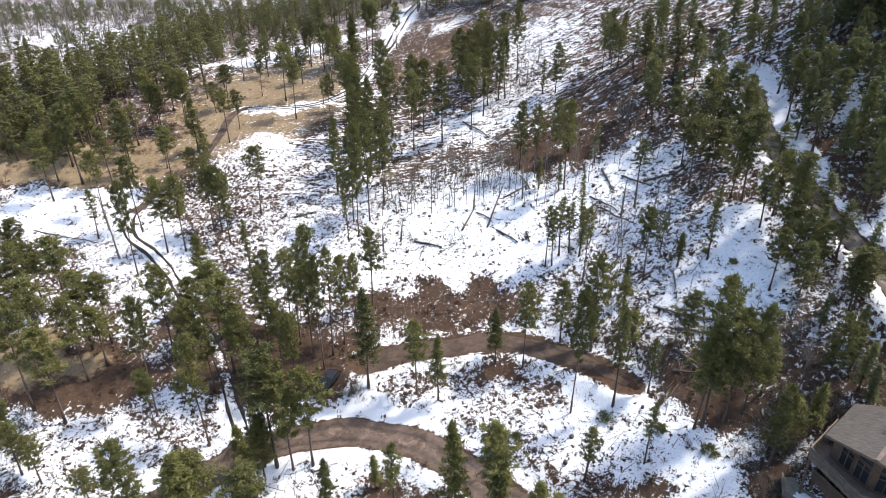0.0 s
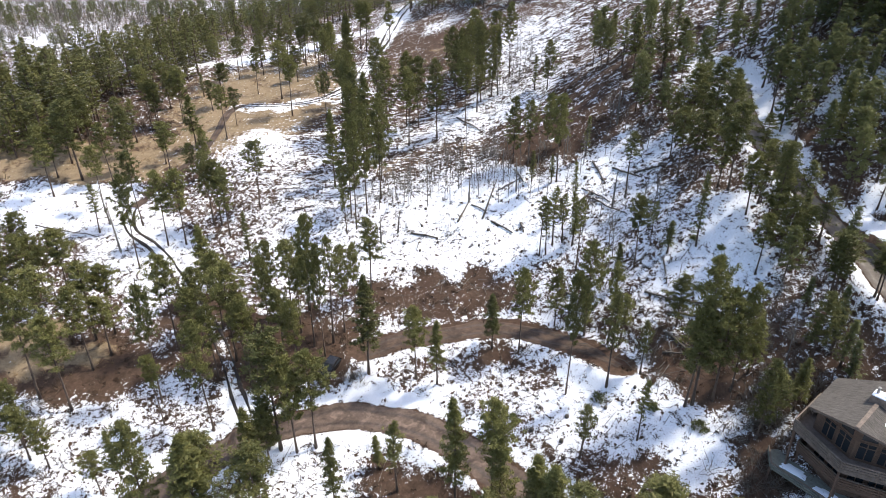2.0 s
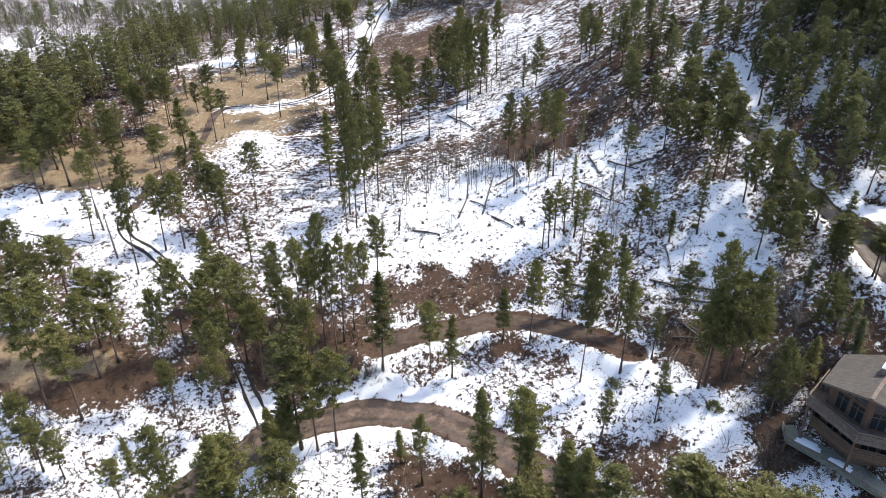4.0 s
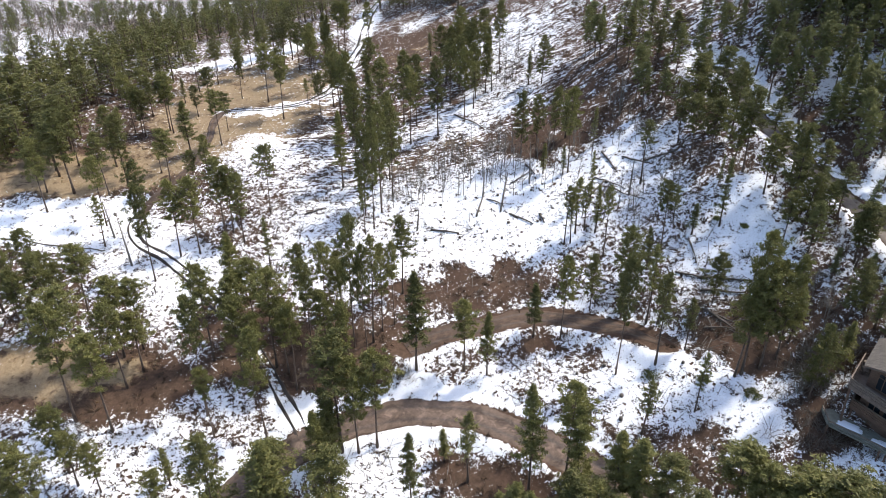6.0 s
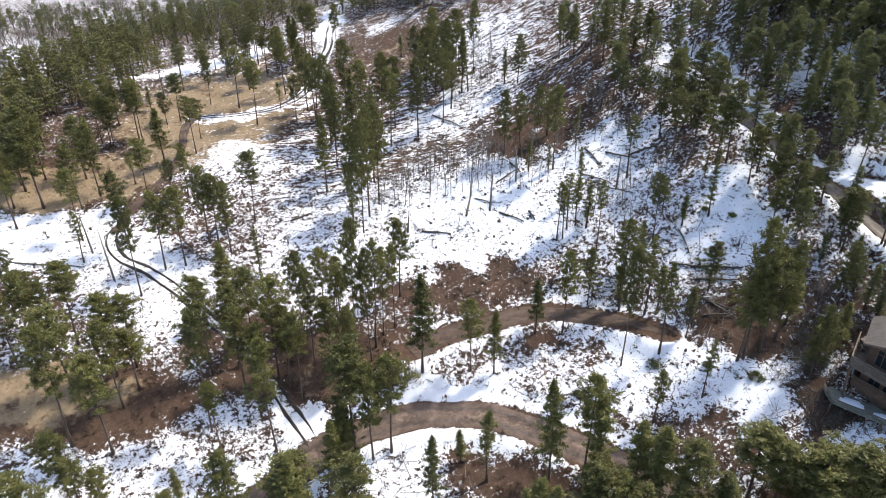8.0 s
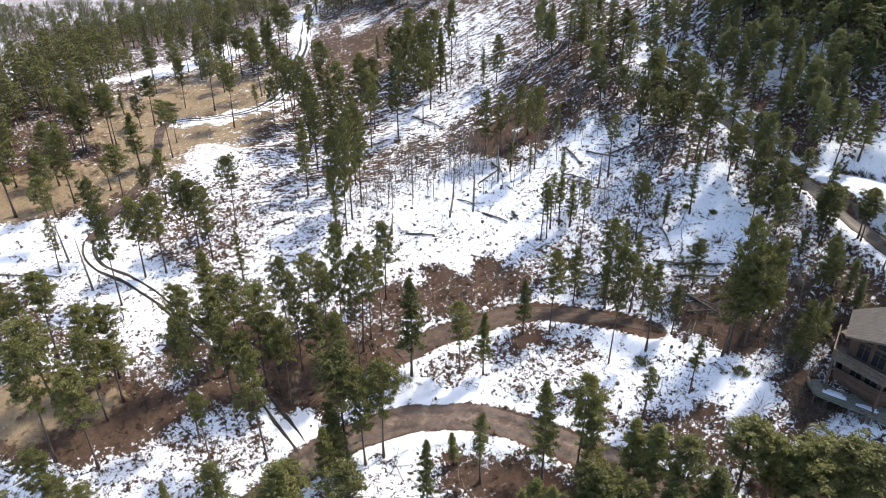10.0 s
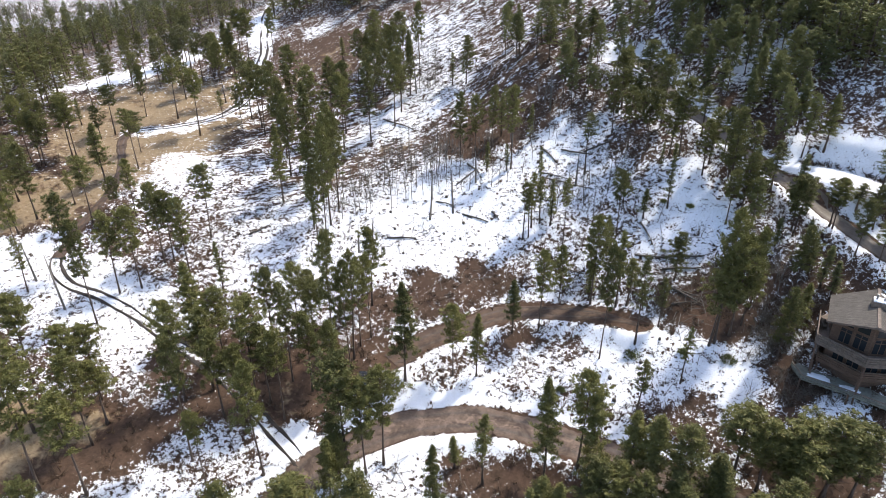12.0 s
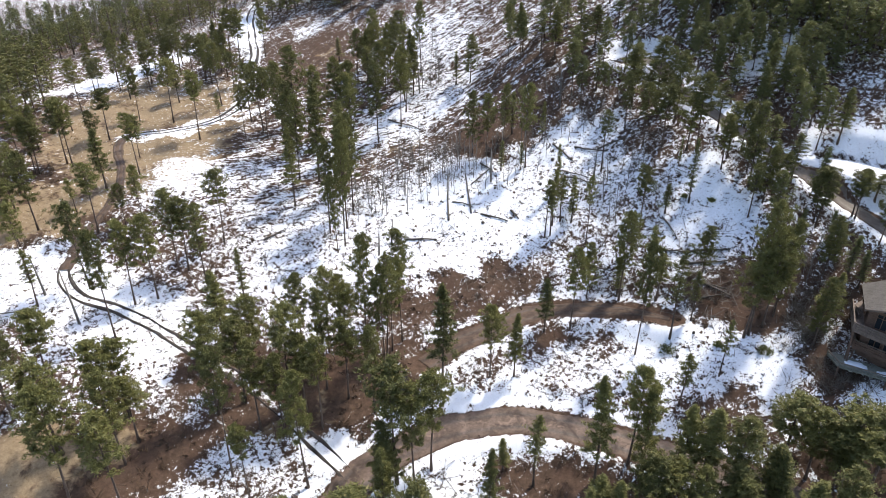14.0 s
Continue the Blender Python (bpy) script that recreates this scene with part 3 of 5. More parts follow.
def pine(x, y, height, width, bare, shade_tone=False, group="pines on the slope"):
    """A pine of that height, crown width and share of bare stem; the last flag picks the bluer needles toned for shade.
    """
    slim = width < 2.3
    some = [k for k, q in enumerate(PINE_KINDS) if (q[2] < 1) == slim]
    best = min(abs(PINE_KINDS[k][1] - bare) for k in some)
    kind = rng_t.choice([k for k in some if abs(PINE_KINDS[k][1] - bare) < best + 0.05])
    tree = new("pine_tree")
    trunk, crown = pine_model(kind, shade_tone)
    part("trunk", trunk, tree)
    part("crown", crown, tree)
    wide = width / 2 / (PINE_KINDS[kind][2] * 0.94)
    turn = Euler((radians(rng_t.uniform(-1.5, 1.5)), radians(rng_t.uniform(-1.5, 1.5)), rng_t.uniform(0, 6.28)))
    tree.matrix_basis = Matrix.LocRotScale((x, y, ground_z(x, y)), turn, (wide, wide, height / FULL))
    STANDING.append((x, y))
    return tagged(tree, ("shade-toned green " if shade_tone else "") + PINE_LABELS[kind], "pine tree", group)


# places of single pines: x, y, height, width of the crown, share of the stem that is bare
PINES_MEADOW = ((-69.5, 104.4, 13.4, 3.6, 0.39), (-71, 115.4, 12.1, 4.4, 0.4), (-71.6, 110.6, 10.1, 3.4, 0.36), (-66.9, 110.2, 15.5, 5.6, 0.42), (-61.7, 118.4, 11.8, 3.8, 0.28), (-58.3, 112.6, 13, 3.9, 0.37), (-58.9, 100.5, 12.2, 2.9, 0.56), (-57.7, 95, 8.9, 1.7, 0.52), (-60.5, 108.8, 11.8, 3.2, 0.45), (-48.3, 87, 16.1, 3.2, 0.53), (-51.2, 97.3, 13.8, 3.2, 0.66), (-49.7, 109.2, 11.6, 3.5, 0.6), (-45.5, 92.7, 13.5, 3.4, 0.52), (-42.4, 92.6, 13.5, 3.6, 0.46), (-45.6, 109.2, 7.5, 2.4, 0.4), (-43.1, 109.3, 10.1, 2.4, 0.47), (-48.1, 120, 10.7, 4, 0.27), (-39, 97.6, 13.5, 3.8, 0.5), (-37.6, 97.3, 12.3, 3.4, 0.55))
PINES_MEADOW_MORE = ((-35.5, 94.6, 12.4, 3.6, 0.34), (-31.7, 101.2, 12.5, 3.4, 0.52), (-19, 106.9, 14.2, 3.5, 0.27), (-30.9, 88.8, 8.8, 1.7, 0.14), (-65.2, 85.7, 10.2, 3.6, 0.46), (-58.8, 129.6, 10.3, 3.3, 0.34), (-54.6, 132.3, 11.7, 3.6, 0.4), (-52.8, 115.2, 6.2, 1.6, 0.34))
PINES_UPSLOPE = ((-52.3, 153.1, 11.8, 3.3, 0.58), (-48.5, 156.7, 10.2, 3.2, 0.62), (-41.7, 146.7, 10.8, 2.3, 0.5), (-35.4, 142.9, 12.8, 3.9, 0.54), (-31.4, 133.6, 13.4, 3.5, 0.57), (-29.4, 160.8, 11.1, 3.6, 0.52), (-25.3, 147.2, 13.1, 3.6, 0.56), (-23.2, 129.1, 10.8, 2.6, 0.58), (-19.1, 129.2, 13.7, 3.5, 0.53), (-26.5, 140.3, 5.7, 1.2, 0.38), (-42.7, 122.8, 11.1, 3, 0.55), (-42.4, 129.5, 8.2, 2.3, 0.47), (-47.5, 140, 10, 3.3, 0.52), (-49.9, 138.1, 6.8, 2.4, 0.37), (-54.1, 145.9, 5.6, 1.6, 0.21), (-62.9, 146.3, 8.2, 3.1, 0.45), (-59.5, 139.1, 8.4, 3.2, 0.26), (-53.6, 130.7, 12.5, 3.3, 0.57), (-59.5, 130.2, 10.3, 3.2, 0.54))
PINES_UPSLOPE_MORE = ((-61.4, 131.8, 12.5, 3.4, 0.49), (-33.5, 153.1, 8.6, 3.2, 0.37), (-21.5, 155.5, 7.6, 3.3, 0.42), (-26.8, 161.9, 10.2, 3.9, 0.38), (-30.7, 176.2, 5.6, 2.8, 0.25))
PINES_STAND = ((-16.5, 113.8, 15.4, 3.3, 0.31), (-16.2, 120.1, 14.8, 3.6, 0.29), (-12.4, 98.2, 19.1, 3.9, 0.41), (-10.2, 101.8, 17.3, 3.6, 0.34), (-10.4, 107, 16.4, 3.6, 0.21), (-15.4, 93.3, 13.2, 2.5, 0.32), (-13.9, 94.3, 20, 3, 0.32), (-15.2, 98.5, 16.5, 3.3, 0.34), (-16.9, 123.1, 17.3, 4.1, 0.32), (-13.4, 112.1, 18, 4.1, 0.29), (-19.2, 133.1, 13.6, 4.2, 0.39), (-3.8, 123.4, 14.2, 3.8, 0.48), (-5.6, 117.4, 15.3, 3.6, 0.41), (-0.1, 117.9, 15.3, 3.8, 0.37), (5.5, 120.4, 14.6, 3.3, 0.39), (-20.8, 137.4, 12, 3.6, 0.35), (-10, 122.9, 15.1, 4.2, 0.33), (-6.3, 124.7, 15, 4, 0.34), (-12.6, 132.8, 15.2, 4.2, 0.38))
PINES_STAND_MORE = ((3.8, 128.5, 13.2, 3.4, 0.39), (11.2, 128.3, 12, 3.2, 0.33), (9, 127.5, 11.4, 3, 0.35))
PINES_GROVE = ((-25, 77.4, 12.1, 3.2, 0.51), (-21.8, 75.8, 13.2, 3.3, 0.56), (-17.8, 70.7, 20.5, 3.2, 0.52), (-16, 68.6, 17.4, 2.5, 0.49), (-15.1, 70.9, 17.3, 2.1, 0.63), (-13.7, 72.7, 14, 2.6, 0.46), (-11.9, 73.6, 13.2, 2.3, 0.55), (-10.3, 79.2, 13.1, 3.3, 0.49), (-19.5, 77.3, 10.6, 2.9, 0.45), (-23.7, 70.1, 15.3, 2.9, 0.47), (-20.1, 73.3, 12.1, 3.1, 0.54), (-9.6, 64.8, 15.3, 4, 0.22), (-28.6, 69.1, 15.9, 4, 0.57), (-26.9, 67.9, 12, 3.4, 0.48), (-25.7, 65, 13.5, 3.1, 0.65), (-21.5, 67.8, 12.7, 3.4, 0.43), (-19, 64.7, 13.4, 2.9, 0.47), (-37.3, 71, 15.2, 3.9, 0.56), (-33.8, 71.8, 12.7, 3.7, 0.46))
PINES_GROVE_MORE = ((-31.9, 74.8, 12.9, 3.7, 0.43), (-32.8, 67.1, 13.4, 3.6, 0.53), (-34.9, 80.4, 12.9, 4.3, 0.29), (-37, 62.4, 17.9, 3.2, 0.51), (-35.7, 59.2, 11.2, 2.4, 0.52), (-29.2, 58.6, 17.1, 3.4, 0.39), (-30.2, 65.7, 11.8, 3.1, 0.45))
PINES_HOLLOW = ((-65.5, 79.6, 11.6, 3.4, 0.36), (-59.8, 77.4, 12.8, 3.6, 0.49), (-53.2, 62.8, 17.5, 4.6, 0.54), (-55.4, 78.5, 13.3, 4.1, 0.52), (-54.5, 70.8, 13.3, 4.8, 0.51), (-49.6, 72.6, 13, 3.7, 0.56), (-48.1, 67.6, 13.6, 3.7, 0.47), (-47.3, 73.8, 11.7, 3.4, 0.59), (-46.5, 70, 9.7, 4, 0.47), (-48.4, 61.2, 14.9, 4.3, 0.52), (-52, 55.9, 10.1, 3.3, 0.5), (-50.6, 54.3, 8.4, 3.1, 0.47), (-47.8, 53.3, 7.6, 2.5, 0.34), (-40.1, 53.6, 6.1, 1.5, 0.22), (-33.4, 46.5, 14.8, 4.1, 0.25), (-53.9, 50.2, 12.2, 5.3, 0.41), (-40.6, 50.5, 6.6, 2.4, 0.48), (-27, 45.7, 15, 5.3, 0.25), (-27.3, 47.6, 12.6, 6.2, 0.31))
PINES_ROADSIDE = ((-19.7, 54.6, 17.1, 4.9, 0.53), (-15.4, 54.7, 15, 4.1, 0.51), (-17.7, 54.3, 14.7, 3.5, 0.33), (-21.1, 54.5, 10.2, 2.6, 0.45), (-21, 55, 6.7, 2.4, 0.24), (-22.4, 51.3, 11.4, 3.2, 0.25), (-20.5, 46.1, 12, 4.6, 0.34), (-11.9, 46.3, 12, 2.5, 0.2), (-21.1, 53.7, 8.3, 3.1, 0.27), (-3.2, 63.7, 11.5, 3.2, 0.45), (-0.4, 62.2, 10.2, 2.6, 0.31), (7.1, 67.2, 8.8, 2.8, 0.33), (-5.1, 48.5, 10.8, 1.9, 0.4), (-7.5, 51.6, 5.2, 1.6, 0.24), (-1.2, 41.7, 8, 4.1, 0.27))
PINES_BANK = ((10.6, 66, 13, 2.9, 0.43), (16, 70.1, 9.3, 2.5, 0.28), (15.5, 57.7, 17.4, 2.6, 0.44), (19.5, 67.1, 14.5, 3.5, 0.34), (24.4, 71.6, 6.7, 1.8, 0.28), (22, 64.5, 12.2, 1.9, 0.41), (20.1, 56.7, 13.5, 1.9, 0.35), (24.3, 57.7, 7.9, 1.4, 0.33), (15.7, 49, 8, 1.8, 0.45), (22, 49.3, 8.6, 1.3, 0.42), (23.3, 63.8, 7.9, 2.1, 0.33), (29.6, 62.2, 7.6, 3, 0.23), (19.6, 67.8, 6.9, 1.9, 0.33))
PINES_CLEARING = ((15.2, 81.4, 10.1, 1.5, 0.62), (17.3, 82.7, 9.5, 1.9, 0.38), (16.1, 81.2, 9.1, 1.5, 0.47), (18.7, 82.6, 8, 1.7, 0.48), (20, 81.4, 7.9, 1.9, 0.12), (19.8, 76.8, 11.6, 1.5, 0.67), (21.1, 87.7, 8.7, 1.4, 0.24), (13.4, 104.6, 12.1, 2.8, 0.3), (16.1, 104.1, 10.8, 2.6, 0.34), (18.9, 103, 11.5, 2.6, 0.31), (19.8, 96.4, 14.9, 3.2, 0.49), (21.7, 105, 7.8, 2.2, 0.33), (25.2, 100.1, 7.1, 1.4, 0.29), (15.9, 98, 5.7, 1.4, 0.27), (18.9, 96.3, 5.1, 1.2, 0.3), (28.6, 86.4, 10.5, 2.1, 0.5), (27.1, 73.6, 10.6, 2.7, 0.63), (30.1, 77, 4.9, 1.2, 0.37), (34.4, 71.9, 10.2, 1.6, 0.17))
PINES_CLEARING_MORE = ((31.2, 73.1, 4.8, 1.8, 0.07), (36.4, 77.4, 4.9, 0.7, 0.32))
PINES_HILL_ROAD = ((28.5, 51.7, 19.5, 4.4, 0.28), (30.7, 51.7, 14.9, 3.7, 0.37), (27.7, 51.7, 13.9, 3.5, 0.49), (32.7, 52, 14.3, 3, 0.29), (33.3, 46.1, 10.6, 2.9, 0.31), (39.5, 65.1, 8.5, 2.6, 0.48), (42.4, 73.8, 9, 3.1, 0.37), (42.3, 68.6, 12.7, 3.7, 0.25), (44.2, 64.4, 7.7, 2.7, 0.37), (45.4, 58.6, 9, 3.5, 0.36), (40, 77.9, 12.2, 4, 0.42), (41.7, 90.4, 12.6, 4.9, 0.25), (40.6, 95.5, 10.4, 4.2, 0.27), (41.7, 85.5, 11.8, 4, 0.3), (36.3, 91.3, 10, 2.6, 0.37), (40.6, 72.8, 8.8, 3.1, 0.38), (37.3, 82.7, 10.2, 3.9, 0.42), (35.6, 85.3, 10.4, 3.5, 0.43), (38.9, 78.9, 9.5, 3.7, 0.41))
PINES_FRONT = ((1.5, 45.9, 15.4, 3.6, 0.31), (5.4, 45.2, 14.2, 3.9, 0.51), (6.2, 43.7, 13.3, 3.9, 0.09), (9.4, 41.1, 10.8, 3.7, 0.35), (4.6, 40.7, 8.8, 3.3, 0.34), (10.8, 39.3, 11.5, 4.7, 0.35), (13, 36.8, 11.3, 4.5, 0.35), (15.1, 34.4, 9.2, 4.3, 0.34), (20.8, 37.5, 11.3, 5.2, 0.39), (22.4, 35.4, 10.5, 4.6, 0.34), (24.7, 33, 11.1, 6, 0.35), (27.1, 31.4, 11.1, 5.8, 0.34), (6.8, 38.9, 8.6, 3.7, 0.39), (29, 29.8, 9.9, 4.6, 0.42), (23.8, 33.1, 9.2, 4.9, 0.35), (11, 35.2, 9.7, 4.7, 0.33))
PINES_RIDGE = ((15.4, 134.5, 15, 2.7, 0.41), (9.5, 133.4, 13.7, 3.2, 0.29), (12.8, 134.4, 10.5, 2.3, 0.33), (6.3, 131.5, 11.8, 3.6, 0.35), (21.7, 123.2, 9.7, 3, 0.23), (19.6, 125.6, 6.8, 1.7, 0.23), (8, 124.2, 9.5, 2, 0.3), (35.7, 114.3, 9.8, 3.9, 0.26), (39.5, 110.3, 8.6, 3.4, 0.32), (34.3, 126, 7.7, 2.3, 0.2), (43, 111.7, 7.8, 4.2, 0.29))
PINES_FRONT_MORE = ((-0, 39.9, 8.5, 3.1, 0.22), (4.4, 39.1, 9.8, 4, 0.22), (10.5, 33.9, 9.5, 3.6, 0.22), (-3, 40.8, 8.5, 1.9, 0.22), (8.2, 36.5, 9.4, 3.4, 0.22), (14.7, 33.3, 10.3, 3.8, 0.22), (16.4, 30.3, 9.1, 4.1, 0.22), (19.1, 28.7, 9.7, 4.1, 0.22), (4.6, 35.5, 8.2, 3.3, 0.22))
for row in (PINES_MEADOW + PINES_MEADOW_MORE + PINES_UPSLOPE + PINES_UPSLOPE_MORE + PINES_STAND + PINES_STAND_MORE + PINES_RIDGE
            + PINES_GROVE + PINES_GROVE_MORE + PINES_HOLLOW + PINES_BANK + PINES_CLEARING + PINES_CLEARING_MORE):
    pine(*row)
for row in PINES_ROADSIDE + PINES_FRONT + PINES_FRONT_MORE:
    pine(*row, group="pines by the lower road")
for row in PINES_HILL_ROAD:
    pine(*row, group="pines by the hill road")
PINES_POND = ((56.9, 66.8, 8.5, 3.3, 0.32), (45.5, 59.1, 8.4, 3.3, 0.39), (48.1, 55.7, 6.8, 3, 0.39), (48.1, 55.2, 7, 2.5, 0.41), (53.3, 56.5, 4.1, 2.1, 0.35), (53.3, 53.4, 6.5, 2.7, 0.38), (48.7, 48.1, 6.4, 2.5, 0.38))
for row in PINES_POND:
    pine(*row, group="pines by the pond")
PINES_HOUSE = ((35.2, 47.7, 6), (42.3, 65.5, 9), (43.3, 70.4, 9), (34.8, 53.3, 8), (40.9, 52.5, 9), (37.4, 47.7, 7), (2.3, 152.6, 5.2), (5.8, 143.9, 8.1))
for x, y, height in PINES_HOUSE:
    pine(x, y, height, 0.28 * height + 0.4, 0.3)


def grow(places, low, high, shade_tone, group, bare=(0.15, 0.5)):
    for x, y in places:
        height = rng_t.uniform(low, high)
        pine(x, y, height, rng_t.uniform(0.22, 0.33) * height + 0.2, rng_t.uniform(*bare), shade_tone, group)


def scatter(count, cx, cy, rx, ry, turn, gap, rng):
    """Random places in an ellipse, no two nearer than gap, none on a road or by a placed tree."""
    out = []
    c, s = math.cos(radians(turn)), math.sin(radians(turn))
    for _ in range(count * 30):
        if len(out) >= count:
            break
        a, r = rng.uniform(0, 6.283), math.sqrt(rng.uniform(0, 1))
        u, v = rx * r * math.cos(a), ry * r * math.sin(a)
        x, y = cx + u * c - v * s, cy + u * s + v * c
        if any((x - p) ** 2 + (y - q) ** 2 < gap * gap for p, q in out) or any((x - p) ** 2 + (y - q) ** 2 < 4 for p, q in STANDING):
            continue
        xa, ya = np.array([x]), np.array([y])
        if any(near_line(xa, ya, line)[0][0] < half + 1.2 for line, half in ROADS):
            continue
        out.append((x, y))
    return out


# woods whose trees can be told apart, on the steep side and behind the meadow: count, x, y, half sizes, turn, gap,
# shade-toned needles
WOODS = (
    (3, 41.5, 93, 3.0, 7, 0, 2.6, True), (7, 53.5, 74, 3.5, 9, 0, 2.6, True), (6, 56, 52, 5, 6, 0, 2.6, True), (8, 40, 103, 6, 7, 12, 3, True), (36, 58, 88, 9, 16, 0, 2.4, True),
    (13, 56, 112, 8, 10, 0, 2.6, True), (5, 53, 46, 7, 6, 0, 3.0, True))
WOODS_SLOPE = (
    (12, 38, 122, 8, 7, 0, 2.6, True), (9, 8, 140, 5, 8, 20, 2.4, False), (8, -20, 165, 9, 5, 30, 3, False), (14, -40, 168, 14, 8, 35, 3.0, False), (4, -70, 120, 12, 6, 0, 2.8, False),
    (10, -66, 78, 8, 8, 0, 2.6, False))
for count, cx, cy, rx, ry, turn, gap, shade_tone in WOODS + WOODS_SLOPE:
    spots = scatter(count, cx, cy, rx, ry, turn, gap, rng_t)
    if shade_tone:
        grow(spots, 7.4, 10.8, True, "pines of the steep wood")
    else:
        grow(spots, 9, 13, False, "pines on the slope", (0.3, 0.55))

# young pines on the bank under the hill road, needles toned for deep shade
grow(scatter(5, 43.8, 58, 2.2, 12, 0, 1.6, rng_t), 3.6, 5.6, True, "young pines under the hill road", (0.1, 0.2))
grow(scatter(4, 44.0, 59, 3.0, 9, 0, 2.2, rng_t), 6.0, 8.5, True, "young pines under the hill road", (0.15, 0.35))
row_by_road = [(x - rng_t.uniform(3.0, 4.0), y + rng_t.uniform(-1.2, 1.2)) for x, y in HILL_ROAD if 50 < y < 78]
grow([q for q in row_by_road[::5] if all(math.hypot(q[0] - a, q[1] - b) > 1.8 for a, b in STANDING)], 7.0, 9.0, False, "pines by the hill road", (0.3, 0.45))


def far_wood(name, areas, label, dark, seed, tall):
    """A wood seen from afar, all in one mesh for each of bark and needles."""
    rng = random.Random(seed)
    stems, leaves = [], []
    pats = []
    for i, (frm, spread, limbs, shape) in enumerate(((0.18, 2.1, 36, "round"), (0.10, 2.2, 40, "cone"), (0.22, 2.0, 34, "round"))):
        v, f, tris = pine_meshes(70 + i, FULL, frm, spread, limbs, 4, 7, shape)
        c = tris.mean(1, keepdims=True)
        pats.append((np.array((2.2, 2.2, 2.0)) * (tris - c) + c, ))
    base_v, base_f = tube([(0, 0, -0.5), (0, 0, 6), (0, 0, 12)], [0.2, 0.14, 0.05], 5)
    for count, cx, cy, rx, ry, turn, gap in areas:
        for x, y in scatter(count, cx, cy, rx, ry, turn, gap, rng):
            if math.hypot((x + 112) * 0.927 + (y - 234) * 0.375, 4.6 * ((y - 234) * 0.927 - (x + 112) * 0.375)) < 44 or math.hypot((x + 46) * 0.766 + (y - 178) * 0.643, 7 * ((y - 178) * 0.766 - (x + 46) * 0.643)) < 30:
                continue  # clearings under snow
            if math.hypot((x + 110) / 24, (y - 212) / 20) < 1:
                continue  # the snowy flat in the valley
            if not dark and x < np.interp(y, (145, 151, 168, 200, 215, 225, 235), (-200, -106, -82, -72, -52, -30, 0)):
                continue  # the open valley
            s, a = rng.uniform(*tall) / FULL, rng.uniform(0, 6.28)
            c, q = math.cos(a) * s, math.sin(a) * s
            m = np.array(((1.55 * c, -1.55 * q, 0), (1.55 * q, 1.55 * c, 0), (0, 0, s)))
            o = np.array((x, y, ground_z(x, y)))
            leaves.append(pats[rng.randrange(3)][0] @ m.T + o)
            stems.append(([m @ np.array(p) + o for p in base_v], base_f))
    wood = new(name)
    v, f = join(stems)
    part("trunks", mesh_of("trunks", v, f, M_BARK), wood)
    # woods flagged dark take the shade-toned needles
    part("needles", soup("needles", np.concatenate(leaves), M_NEEDLE_SHADE if dark else M_NEEDLE_FAR), wood)
    return tagged(wood, label, "wood", kind="stuff")


far_wood("far_wood", ((200, -92, 165, 36, 27, 20, 3.0), (48, -87, 128, 16, 12, 0, 2.8), (120, -30, 226, 58, 18, 22, 3.3), (50, 30, 185, 22, 16, 0, 3.2), (30, 6, 196, 20, 9, -30, 3.2)), "dense green pine wood on the far slope", False, 3, (7.5, 11))
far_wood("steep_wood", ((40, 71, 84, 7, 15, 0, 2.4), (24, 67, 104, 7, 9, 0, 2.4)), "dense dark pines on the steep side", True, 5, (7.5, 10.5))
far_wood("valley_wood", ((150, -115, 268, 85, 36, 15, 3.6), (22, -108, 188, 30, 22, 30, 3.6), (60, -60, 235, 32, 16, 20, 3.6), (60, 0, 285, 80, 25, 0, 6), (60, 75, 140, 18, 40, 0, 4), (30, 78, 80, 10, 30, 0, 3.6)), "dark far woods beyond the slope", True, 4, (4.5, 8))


# ---- fallen logs, dead stems, bare saplings ----
LOGS = ((7.2, 91.7, 10.3, 100.8), (3.2, 91.9, 5.6, 97.9), (8.6, 91.0, 11.7, 87.2), (5.7, 96.0, 8.0, 93.0), (10.2, 98.0, 14.7, 99.3), (13.6, 101.6, 14.5, 98.2), (23.3, 92.6, 26.4, 86.8), (23.8, 89.6, 28.0, 82.7), (21.1, 88.6, 24.6, 90.8),
        (25.8, 97.3, 26.7, 92.1), (28.4, 94.4, 31.3, 89.7), (30.9, 91.0, 35.1, 89.0), (-69.1, 96.3, -57.9, 93.9))
LOGS_LOW = ((29.6, 66.6, 34.5, 62.7), (29.1, 64.5, 33.3, 61.6), (28.3, 61.8, 30.6, 57.4), (28.8, 60.9, 30.8, 58.5), (27.3, 59.4, 30.2, 58.0), (3.9, 123.6, 8.3, 117.2), (-4.5, 91.4, -0.1, 89.3), (-25.7, 100.1, -22.3, 101.5),
            (30.5, 72.5, 30.0, 68.4), (13.1, 89.0, 13.4, 86.7), (27.4, 68.8, 29.9, 66.3), (18.1, 74.0, 20.5, 71.1))


